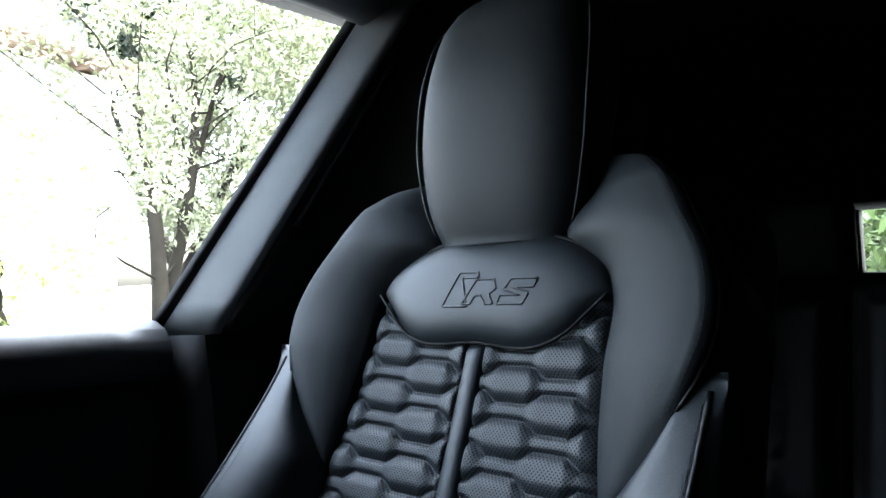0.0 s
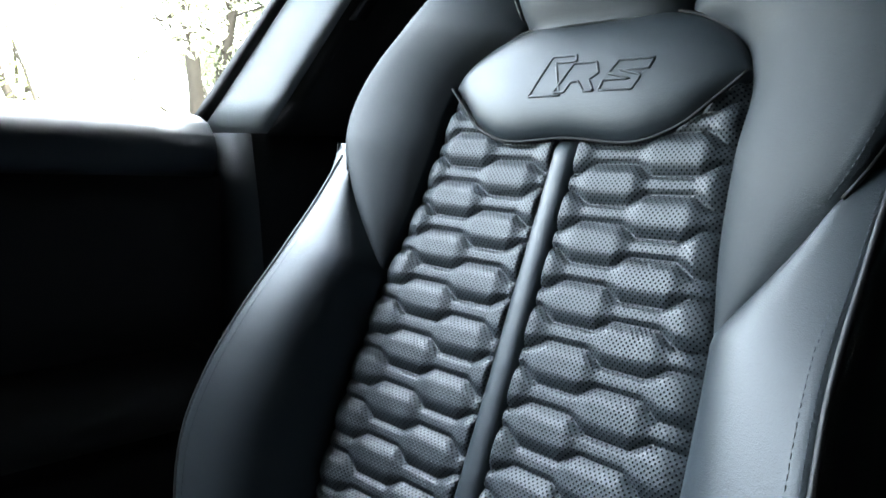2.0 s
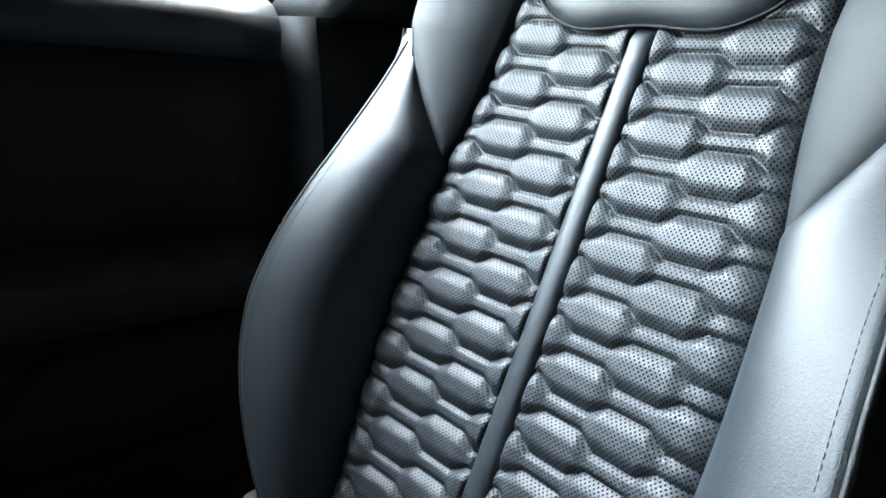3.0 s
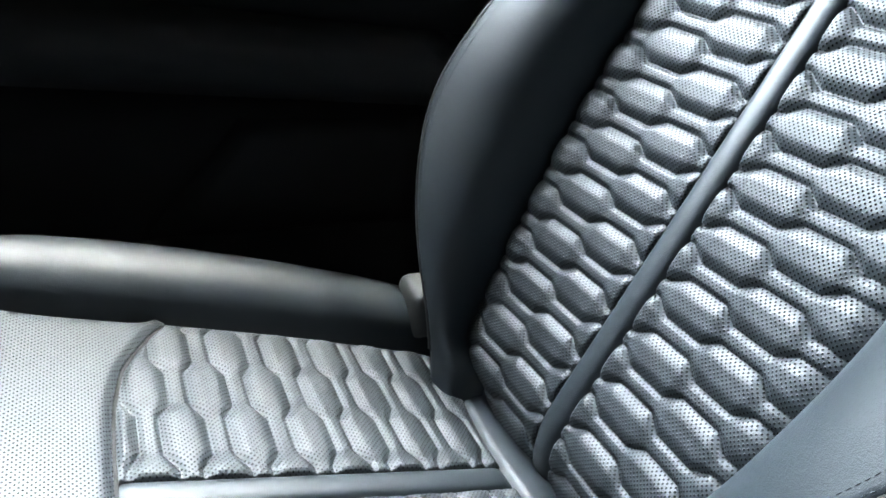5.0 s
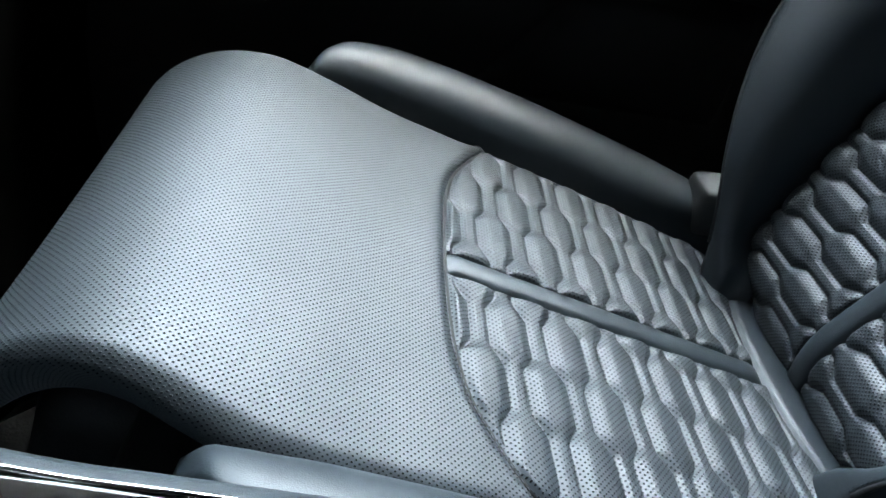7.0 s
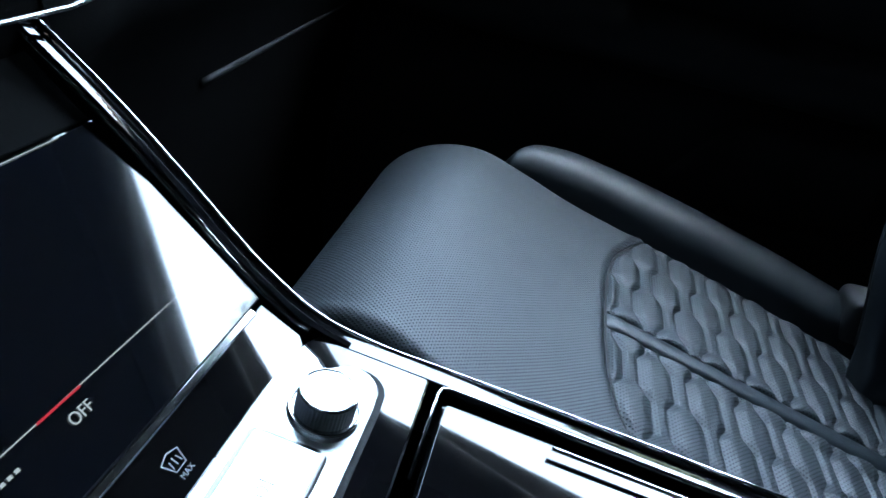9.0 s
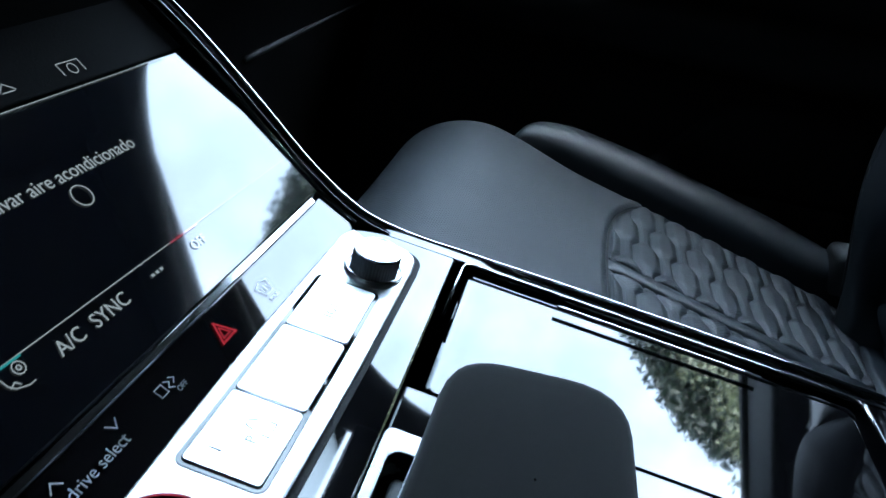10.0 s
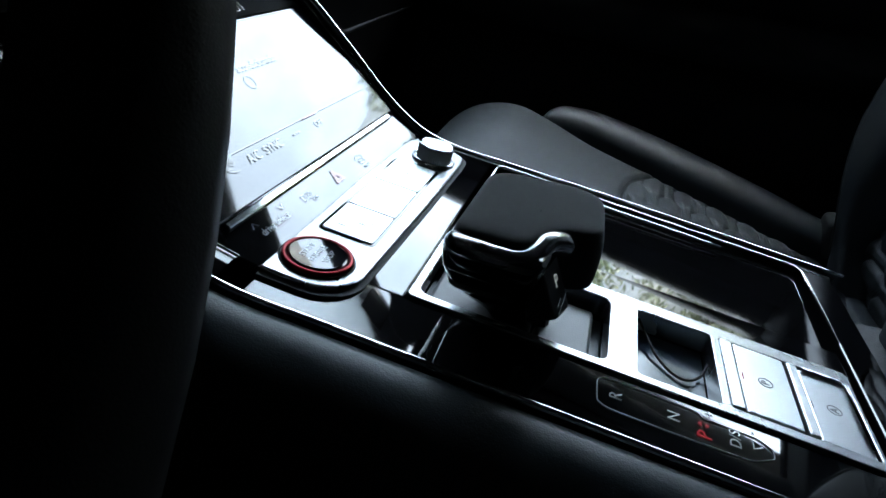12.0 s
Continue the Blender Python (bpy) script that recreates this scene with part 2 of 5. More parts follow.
def prism(name, outline, z0, z1, mat, parent=None, label="", bevel=0.0, seg=2, m=None):
    """A flat outline (x, y) raised from z0 to z1, with its top edge rounded, laid by the matrix m."""
    bm = bmesh.new()
    low = [bm.verts.new((x, y, z0)) for x, y in outline]
    f = bm.faces.new(low)
    ext = bmesh.ops.extrude_face_region(bm, geom=[f])
    top = [v for v in ext["geom"] if isinstance(v, bmesh.types.BMVert)]
    bmesh.ops.translate(bm, vec=(0, 0, z1 - z0), verts=top)
    if bevel:
        ts = set(top)
        es = [e for e in bm.edges if e.verts[0] in ts and e.verts[1] in ts]
        bmesh.ops.bevel(bm, geom=es, offset=bevel, segments=seg, profile=0.5, affect="EDGES")
    if m is not None:
        bm.transform(m)
    return part(name, bm, mat, parent, label, crease=14)


def tube(name, pts, radius, mat, parent=None, label="", sides=8, flat=1.0, up=(0, 0, 1)):
    """A round or flattened bar along a line of points."""
    pts = [Vector(p) for p in pts]
    verts, faces = [], []
    for k, p in enumerate(pts):
        d = (pts[min(k + 1, len(pts) - 1)] - pts[max(k - 1, 0)]).normalized()
        a = d.cross(Vector(up)).normalized()
        b = a.cross(d).normalized()
        for j in range(sides):
            w = 2 * math.pi * j / sides
            verts.append(p + a * (math.cos(w) * radius) + b * (math.sin(w) * radius * flat))
    n = len(pts)
    for k in range(n - 1):
        for j in range(sides):
            j2 = (j + 1) % sides
            faces.append([k * sides + j, k * sides + j2, (k + 1) * sides + j2, (k + 1) * sides + j])
    faces.append(list(range(sides))[::-1])
    faces.append([(n - 1) * sides + j for j in range(sides)])
    return mesh_object(name, verts, faces, mat, parent, label)


def rounded(w, h, r, n=5, cx=0.0, cy=0.0):
    """Outline of a rectangle with round corners."""
    out = []
    for sx, sy, a0 in ((1, 1, 0), (-1, 1, 90), (-1, -1, 180), (1, -1, 270)):
        for k in range(n + 1):
            a = radians(a0 + 90 * k / n)
            out.append((cx + sx * (w / 2 - r) + r * math.cos(a), cy + sy * (h / 2 - r) + r * math.sin(a)))
    return out


def smooth_line(pts, n=8):
    """A soft curve through a few points."""
    out = []
    P = [Vector(p) for p in pts]
    for k in range(len(P) - 1):
        a, b, c, d = P[max(k - 1, 0)], P[k], P[k + 1], P[min(k + 2, len(P) - 1)]
        for j in range(n):
            t = j / n
            out.append(0.5 * ((2 * b) + (c - a) * t + (2 * a - 5 * b + 4 * c - d) * t * t + (3 * b - a - 3 * c + d) * t**3))
    return out + [P[-1]]


def holed(name, outer, holes, z0, z1, mat, parent=None, label="", bevel=0.0, m=None):
    """A flat plate with openings through it."""
    bm = bmesh.new()
    edges = []
    for loop in [outer] + holes:
        vs = [bm.verts.new((x, y, z0)) for x, y in loop]
        edges += [bm.edges.new((vs[k - 1], vs[k])) for k in range(len(vs))]
    bmesh.ops.triangle_fill(bm, use_beauty=True, use_dissolve=False, edges=edges)
    ext = bmesh.ops.extrude_face_region(bm, geom=bm.faces[:])
    top = {v for v in ext["geom"] if isinstance(v, bmesh.types.BMVert)}
    bmesh.ops.translate(bm, vec=(0, 0, z1 - z0), verts=list(top))
    if bevel:
        bm.normal_update()
        es = [e for e in bm.edges if e.verts[0] in top and e.verts[1] in top and any(not all(v in top for v in f.verts) for f in e.link_faces)]
        bmesh.ops.bevel(bm, geom=es, offset=bevel, segments=2, profile=0.5, affect="EDGES")
    if m is not None:
        bm.transform(m)
    return part(name, bm, mat, parent, label, crease=20)


# ---- the car's cabin ----
CX = -0.417          # the car's middle plane
GROUND = -0.86


def mirror_x(x):
    return 2 * CX - x


def block(name, lo, hi, mat, label="", bevel=0.01, kind="structure", category="car body"):
    ob = box_part(name, lo, hi, mat, None, "", bevel)
    return tagged(ob, label, category, "", kind)


block("floor", (-1.36, -1.95, -0.42), (0.51, 1.5, -0.38), carpet, "black carpeted car floor")
block("ceiling", (-1.32, -1.7, 0.985), (0.46, 0.62, 1.02), cloth, "black cloth roof lining of the car")
block("wall_rear", (-1.36, -1.98, -0.42), (0.51, -1.9, 0.43), plastic, "dark tailgate trim behind the rear seats")
block("wall_front", (-1.36, 1.46, -0.42), (0.51, 1.52, 0.46), plastic, "dark closed front of the cabin")
for sx, nm in ((1, "wall_right"), (-1, "wall_left")):
    f = (lambda x: x) if sx > 0 else mirror_x
    xs = sorted((f(0.50), f(0.55)))
    block(nm, (xs[0], -1.98, -0.45), (xs[1], 1.52, 0.44), plastic, "dark lower side of the car body")


def pillar(name, low, high, wide, label, mat=plastic):
    """A roof pillar from its foot to its head; wide gives the section along x and y."""
    verts = []
    for c in (low, high):
        for dx, dy in ((0, 0), (1, 0), (1, 1), (0, 1)):
            verts.append((c[0] + dx * wide[0], c[1] + dy * wide[1], c[2]))
    faces = [[0, 1, 5, 4], [1, 2, 6, 5], [2, 3, 7, 6], [3, 0, 4, 7], [3, 2, 1, 0], [4, 5, 6, 7]]
    bm = bmesh.new()
    bv = [bm.verts.new(v) for v in verts]
    for fc in faces:
        bm.faces.new([bv[k] for k in fc])
    bmesh.ops.bevel(bm, geom=list(bm.edges), offset=0.008, segments=2, profile=0.5, affect="EDGES")
    ob = part(name, bm, mat)
    return tagged(ob, label, "car pillar", "", "structure")


for sx in (1, -1):
    f = (lambda x: x) if sx > 0 else mirror_x
    w = 0.06 * sx
    if sx < 0:
        pillar("pillar_front", (f(0.46), 1.12, 0.44), (f(0.41), 0.70, 1.0), (w * 0.75, 0.045), "black windscreen pillar")
    pillar("pillar_rear", (f(0.44), -1.35, 0.40), (f(0.36), -1.25, 1.0), (0.10 * sx, -0.35), "black rear roof pillar")
    xs = sorted((f(0.385), f(0.47)))
    block("roof_rail", (xs[0], -1.7, 0.955), (xs[1], 0.66 if sx < 0 else -0.36, 1.01), cloth, "black cloth covered roof rail", 0.015)
# unseen wall added in place of the driver's windows, to keep their light out
block("light_block_left", (-1.385, -1.98, 0.44), (-1.285, 1.5, 1.0), plastic, "unseen dark wall added across the driver side windows")
block("door_mirror_trim", (0.44, 1.14, 0.43), (0.475, 1.46, 0.70), plastic, "black trim in front of the door window")
block("windscreen_top", (-1.32, 0.58, 0.940), (0.43, 0.675, 1.025), cloth, "black cloth header above the windscreen", 0.015)
block("roof_edge", (0.45, -1.7, 0.985), (0.56, 0.72, 1.02), plastic, "dark outer edge of the roof")
block("wall_rear_left", (-1.36, -1.95, 0.42), (-0.26, -1.90, 0.66), plastic, "dark rear quarter trim")
block("wall_rear_upper", (-0.02, -1.95, 0.42), (0.51, -1.90, 0.66), plastic, "dark rear quarter trim")
block("roof_header_rear", (-1.36, -1.98, 0.625), (0.51, -1.55, 1.02), cloth, "black cloth rear roof header", 0.015)
block("wall_right_rear", (0.43, -1.95, 0.42), (0.47, -0.34, 1.0), plastic, "dark rear side with privacy glass")

# padded trim over the passenger window: along the roof, then down the windscreen pillar
RAIL = [(-0.40, 0.930), (-0.22, 0.934), (-0.10, 0.936), (0.10, 0.926), (0.30, 0.902), (0.49, 0.874), (0.62, 0.850), (0.70, 0.820), (0.77, 0.772), (0.85, 0.700), (0.94, 0.612), (1.04, 0.515), (1.14, 0.425)]
RAIL_SECT = [(0.004, 0.012), (0.0, 0.0), (-0.008, -0.004), (-0.018, 0.0), (-0.030, 0.012), (-0.039, 0.030), (-0.042, 0.050)]
rows = []
for y in np.linspace(-0.40, 1.14, 60):
    z = float(curve_at(y, RAIL))
    slope = (float(curve_at(y + 0.01, RAIL)) - float(curve_at(y - 0.01, RAIL))) / 0.02
    across = Vector((0, -slope, 1)).normalized()
    edge_x = float(curve_at(y, [(-0.40, 0.418), (0.30, 0.420), (0.70, 0.425), (1.14, 0.462)]))
    top = 0.085 + (max(0.085, 1.0 - z) - 0.085) * float(ease((0.74 - y) / 0.08))
    sect = RAIL_SECT + [(-0.040, top - 0.02), (-0.030, top - 0.006), (-0.012, top), (0.03, top), (0.03, 0.03), (0.004, 0.012)]
    rows.append([(edge_x + dx, y + across.y * dn, z + across.z * dn) for dx, dn in sect])
tagged(sheet("roof_rail_passenger", rows, rail_trim), "dark trim over the passenger window and windscreen pillar", "car trim", "", "structure")
# the windscreen, leaning from the roof header down to the dashboard's far edge
lean = Vector((0, 0.70, -0.505)).normalized()
GLASS = Matrix(((1, 0, 0, 0), (0, -lean.y, -lean.z, 0.685), (0, -lean.z, lean.y, 0.995), (0, 0, 0, 1)))
windscreen = prism("windscreen", [(-1.27, -0.90), (0.47, -0.90), (0.42, 0.0), (-1.25, 0.0)], 0.0, 0.004, windscreen_glass, None, "", 0.0, 2, GLASS)
windscreen.visible_shadow = False
tagged(windscreen, "clear sloping car windscreen", "windscreen", "", "structure")
tag = box_part("sticker", (0.335, -0.170, -0.006), (0.410, -0.095, -0.0015), plastic, None, "", 0.002, 2, GLASS)
tagged(tag, "small dark square tag stuck inside the windscreen", "sticker")

# door pillar with belt slot beside the seat: colour paints front lit, inner side shaded
centre_pillar = thing("pillar_centre", "grey plastic pillar trim with a black belt slot", "car pillar", kind="structure")
PB = [Vector((0.475, 0.098, 0.435)), Vector((0.475, -0.262, 0.96))]


def pillar_point(h, x, back):
    p = PB[0].lerp(PB[1], h)
    return (x - 0.055 * h, p.y - back, p.z)


def pillar_band(name, h0, h1, sect, mat, label=""):
    rows = []
    for k in range(13):
        h = h0 + (h1 - h0) * k / 12
        rows.append([pillar_point(h, x, b) for x, b in sect])
    return sheet(name, rows, mat, centre_pillar, label, skirt=(0.03, -0.03, 0))


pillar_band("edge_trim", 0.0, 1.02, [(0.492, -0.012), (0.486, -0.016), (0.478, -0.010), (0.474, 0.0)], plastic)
pillar_band("face", 0.0, 1.02, [(0.474, 0.001), (0.470, 0.003), (0.440, 0.018), (0.412, 0.034), (0.404, 0.040), (0.399, 0.050)], pillar_lit, "grey grained plastic, coloured paler as if lit")
# black here stands in for shade on the pillar's inner side
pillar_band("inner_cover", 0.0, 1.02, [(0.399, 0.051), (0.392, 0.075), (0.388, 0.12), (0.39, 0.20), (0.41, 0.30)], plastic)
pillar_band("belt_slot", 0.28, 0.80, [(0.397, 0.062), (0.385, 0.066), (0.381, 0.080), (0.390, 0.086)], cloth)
rows = []
for k in range(10):
    z = 0.437 - 0.09 * k
    rows.append([(x + 0.012 * min(k, 3) / 3, y - 0.01 * k ** 0.7, z) for x, y in [(0.474, 0.100), (0.440, 0.084), (0.404, 0.066), (0.396, 0.05), (0.40, -0.02), (0.42, -0.2)]])
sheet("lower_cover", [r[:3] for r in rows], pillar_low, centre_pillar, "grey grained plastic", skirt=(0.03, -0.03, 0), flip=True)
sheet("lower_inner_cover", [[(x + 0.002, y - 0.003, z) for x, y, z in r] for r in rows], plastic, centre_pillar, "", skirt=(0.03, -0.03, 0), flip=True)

# ---- passenger door ----
door = thing("passenger_door", "dark car door with padded sill and armrest, window lowered", "car door", at=(0.45, 0.6, -0.3))


def along(name, sect, y0, y1, mat, label="", n=16, bow=0.0):
    """A door moulding: a section (x, z) drawn along y."""
    rows = []
    for k in range(n + 1):
        q = k / n
        rows.append([(x + bow * (2 * q - 1) ** 2, y0 + (y1 - y0) * q, z + 0.045 * (q * (y1 - y0))) for x, z in sect])
    ob = sheet(name, rows, mat, None, label, skirt=(0.03, 0, -0.01), flip=True)
    return under(door, ob)


SILL = [(0.505, 0.455), (0.500, 0.464), (0.488, 0.467), (0.465, 0.464), (0.442, 0.455), (0.428, 0.440), (0.422, 0.424), (0.426, 0.405), (0.436, 0.392)]
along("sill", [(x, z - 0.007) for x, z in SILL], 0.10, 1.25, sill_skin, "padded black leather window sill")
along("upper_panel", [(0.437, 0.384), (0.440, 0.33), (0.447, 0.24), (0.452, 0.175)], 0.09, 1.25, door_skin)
along("armrest", [(0.452, 0.176), (0.43, 0.166), (0.395, 0.155), (0.376, 0.140), (0.372, 0.120), (0.385, 0.098), (0.43, 0.085), (0.455, 0.082)], 0.13, 0.95, door_skin, "padded armrest")
along("lower_panel", [(0.450, 0.083), (0.447, 0.0), (0.44, -0.12), (0.43, -0.25), (0.44, -0.36)], 0.09, 1.25, door_skin)
speaker = []
for k in range(9):
    q = k / 8
    speaker.append([(0.444 - 0.012 * math.sin(math.pi * c / 8) ** 0.5, 0.15 + 0.24 * q + 0.12 * (1 - c / 8) * q, -0.09 + 0.155 * c / 8) for c in range(9)])
under(door, sheet("pocket_cover", speaker, door_skin, None, "", skirt=(0.02, 0, 0), flip=True))

# ---- front passenger seat ----
seat = thing("car_seat", "black quilted leather sports seat with integrated headrest", "car seat", at=(0, 0.25, -0.38))
B0, U, N = np.array([0, 0.217, -0.10]), np.array([0, -0.399, 0.917]), np.array([0, 0.917, 0.399])
C0, V, M = np.array([0, 0.24, -0.1256]), np.array([0, 0.9604, 0.2787]), np.array([0, -0.2787, 0.9604])
XH = np.array([1.0, 0, 0])


def back_at(x, s, d):
    return B0 + np.multiply.outer(x, XH) + np.multiply.outer(s, U) + np.multiply.outer(d, N)


def cushion_at(x, t, d):
    return C0 + np.multiply.outer(x, XH) + np.multiply.outer(t, V) + np.multiply.outer(d, M)


def quilt(x, s, x1, half, flat, c0, p, amp, top, dome=0.7, firm=0.9):
    """Height of the quilting: rows of padded hexagons joined by narrow bars, parted by stitched grooves."""
    ph = (x - x1) / half
    col = np.round(ph)
    r = np.abs(ph - col)
    w = np.where(col % 2 == 0, 1.0, -1.0) * np.clip((0.5 - r) / (0.5 - flat), 0, 1)
    best = np.zeros_like(x)
    n0 = np.round((s - c0) / p)
    for dn in (-1, 0, 1):
        n = n0 + dn
        sg = np.where(n % 2 == 0, 1.0, -1.0)
        hi = c0 + n * p + p / 2 + sg * amp * w
        lo = c0 + n * p - p / 2 - sg * amp * w
        th = hi - lo
        v = np.clip(np.abs(2 * s - hi - lo) / np.maximum(th, 1e-4), 0, 1)
        h = top * ((p + 2 * amp * sg * np.sin(w * math.pi / 2)) / (p + 2 * amp)) ** 0.6 * np.sin(math.pi / 2 * np.clip((1 - v) / dome, 0, 1)) ** firm
        best = np.where((s >= lo) & (s < hi), h, best)
    return best


EDGE_B = [(-0.09, 0.10), (-0.03, 0.108), (0.0, 0.120), (0.02, 0.138), (0.05, 0.151), (0.10, 0.161), (0.19, 0.170), (0.27, 0.174), (0.36, 0.172), (0.43, 0.167),
          (0.49, 0.157), (0.56, 0.151), (0.64, 0.1445)]


def seat_edge(s):
    return curve_at(s, EDGE_B)


def back_dish(x, s):
    return 0.014 * (np.abs(x) / 0.17) ** 2.2 - 0.045 * np.clip((0.045 - s) / 0.09, 0, 1) ** 2


def back_insert(side):
    a = np.linspace(0, 1, 130)[None, :]
    b = np.linspace(0, 1, 560)[:, None]
    xn = 0.013 + a * 0.135
    top = curve_at(xn, [(0.013, 0.580), (0.085, 0.582), (0.105, 0.591), (0.125, 0.610), (0.149, 0.634)])
    bot = curve_at(xn, [(0.013, -0.045), (0.09, -0.043), (0.12, -0.02), (0.149, 0.012)])
    s = bot + (top - bot) * b
    e = seat_edge(s)
    x = 0.0125 + a * (e - 0.0125)
    h = quilt(x, s, 0.053, 0.053, 0.355, 0.389, 0.02525, 0.0051, 0.0070, 0.72, 0.9)
    rim = least([(1 - a) * (e - 0.0125), a * (e - 0.0125) + 0.002, (1 - b) * 0.58 + 0.001, b * 0.58])
    k = ease(rim / 0.005)
    fall = np.clip(1 - (1 - a) * (e - 0.0125) / 0.024, 0, 1) ** 2
    d = back_dish(x, s) + h * (0.6 + 0.4 * k) - 0.009 * fall * ease((s - 0.02) / 0.08)
    g = back_at(side * x, s, d)
    uv = np.stack([np.broadcast_to(x * side, s.shape), s], -1)
    return under(seat, sheet("backrest_quilt", g, leather_back, None, "perforated quilted leather with padded hexagons", uv, skirt=tuple(-N * 0.03), flip=side < 0))


back_insert(1)
back_insert(-1)


def ridge(name, at, s0, s1, width, high, dish, mat=leather, n=60):
    c = np.linspace(-1, 1, 15)[None, :]
    s = np.linspace(s0, s1, n)[:, None] + 0 * c
    x = width * c + 0 * s
    ends = ease((s - s0) / 0.008) * ease((s1 - s) / 0.008)
    d = dish(x, s) + high * ends * np.sqrt(np.clip(1 - c**2, 0, 1)) * np.ones_like(s) - 0.004 * np.abs(c) ** 6
    return under(seat, sheet(name, at(x, s, d), mat, None, "smooth leather welt", skirt=None))


ridge("centre_welt", back_at, -0.05, 0.579, 0.0145, 0.0078, back_dish)

# padded badge panel below the headrest
PAD_LOW = [(0.0, 0.579), (0.085, 0.580), (0.105, 0.590), (0.125, 0.608), (0.1475, 0.629)]
PAD_TOP = [(0.0, 0.690), (0.075, 0.689), (0.098, 0.681), (0.118, 0.669), (0.136, 0.652), (0.1475, 0.632)]


def pad_depth(x, s):
    ax = np.abs(x)
    lo, hi = curve_at(ax, PAD_LOW), curve_at(ax, PAD_TOP)
    v = np.clip((2 * s - lo - hi) / np.maximum(hi - lo, 1e-3), -1, 1)
    return 0.004 + 0.020 * (1 - np.abs(v) ** 2.6) ** 0.6 * np.clip(1 - (ax / 0.149) ** 5, 0, 1) ** 0.5


xs_ = 0.1475 * np.sin(np.linspace(-1, 1, 81) * math.pi / 2)[None, :]
bs_ = (0.5 - 0.5 * np.cos(np.linspace(0, 1, 33) * math.pi))[:, None]
lo_, hi_ = curve_at(np.abs(xs_), PAD_LOW), curve_at(np.abs(xs_), PAD_TOP)
ss_ = lo_ + (hi_ - lo_) * bs_
pad = under(seat, sheet("badge_panel", back_at(xs_ + 0 * ss_, ss_, pad_depth(xs_ + 0 * ss_, ss_)), leather, None, "smooth padded leather panel with an embossed badge", skirt=tuple(-N * 0.03)))

# headrest
H_W = [(0.685, 0.082), (0.71, 0.095), (0.765, 0.110), (0.83, 0.115), (0.90, 0.112), (0.94, 0.102), (0.965, 0.084), (0.98, 0.055)]
H_F = [(0.685, 0.016), (0.71, 0.034), (0.765, 0.060), (0.83, 0.080), (0.90, 0.090), (0.94, 0.090), (0.965, 0.080), (0.98, 0.06)]
rows = []
for s in np.concatenate([[0.684], np.linspace(0.685, 0.978, 36), [0.98]]):
    w, fr = float(curve_at(s, H_W)), float(curve_at(s, H_F))
    bk = -0.05
    mid, hd = (fr + bk) / 2, (fr - bk) / 2
    ring = []
    for k in range(48):
        a = 2 * math.pi * k / 48
        ca, sa = math.cos(a), math.sin(a)
        ring.append(back_at((w if sa > 0 else w * (1 - 0.22 * abs(sa) ** 0.6)) * math.copysign(abs(ca) ** 0.5, ca), s, mid + hd * math.copysign(abs(sa) ** 0.42, sa) - (0.012 * (abs(ca) ** 2.0) if sa > 0 else 0)))
    rows.append(ring + [ring[0]])
g = np.array(rows)
cap = np.repeat(g[:1].mean(1, keepdims=True), g.shape[1], 1)
cap2 = np.repeat(g[-1:].mean(1, keepdims=True), g.shape[1], 1)
headrest = under(seat, sheet("headrest", np.concatenate([cap, g, cap2]), leather_matte, None, "smooth leather headrest", flip=True))


WING = {}


def shoulder(side):
    s = np.linspace(0.432, 0.782, 70)[:, None]
    c = np.linspace(0, 1, 40)[None, :]
    xi = curve_at(s, [(0.432, 0.166), (0.49, 0.156), (0.56, 0.150), (0.63, 0.146), (0.655, 0.134), (0.672, 0.114), (0.687, 0.088), (0.70, 0.084), (0.735, 0.102), (0.782, 0.108)])
    xo = curve_at(s, [(0.432, 0.168), (0.49, 0.211), (0.55, 0.248), (0.58, 0.257), (0.62, 0.256), (0.67, 0.238), (0.735, 0.197), (0.762, 0.163), (0.782, 0.112)])
    wide = np.clip((xo - xi) / 0.10, 0.02, 1.0)
    fx = curve_at(c, [(0, 0), (0.25, 0.28), (0.5, 0.56), (0.7, 0.78), (0.85, 0.94), (0.93, 1.0), (1.0, 1.0)])
    dd = curve_at(c, [(0, 0.0), (0.1, 0.011), (0.25, 0.0225), (0.4, 0.0305), (0.55, 0.0365), (0.7, 0.0405), (0.8, 0.041), (0.87, 0.034), (0.93, 0.008), (1.0, -0.06)])
    flat_ = curve_at(c, [(0, 0.0), (0.1, 0.011), (0.25, 0.0225), (0.4, 0.0305), (0.55, 0.0365), (0.7, 0.0395), (0.85, 0.0395), (1.0, 0.038)])
    roll = ease((s - 0.505) / 0.06)
    dd = flat_ * (1 - roll) + dd * roll
    x = xi + (xo - xi) * fx
    base = curve_at(s, [(0.432, 0.016), (0.6, 0.013), (0.66, 0.008), (0.70, 0.004), (0.782, -0.01)])
    d = base + np.where(dd > 0, dd * wide ** 0.8, dd) + 0 * x
    WING[side] = back_at(side * x, s + 0 * x, d)
    return under(seat, sheet("shoulder_wing", WING[side], leather_matte, None, "smooth leather shoulder", skirt=tuple(-N * 0.04), flip=side < 0))


shoulder(1)
shoulder(-1)

R_X = [(-0.10, 0.122), (-0.03, 0.136), (0.03, 0.156), (0.08, 0.186), (0.15, 0.229), (0.22, 0.258), (0.29, 0.261), (0.35, 0.255), (0.41, 0.249), (0.48, 0.248), (0.555, 0.249)]
R_D = [(-0.10, 0.0), (-0.03, 0.028), (0.03, 0.058), (0.08, 0.083), (0.15, 0.104), (0.22, 0.112), (0.30, 0.108), (0.36, 0.097), (0.42, 0.080), (0.49, 0.058), (0.555, 0.042)]


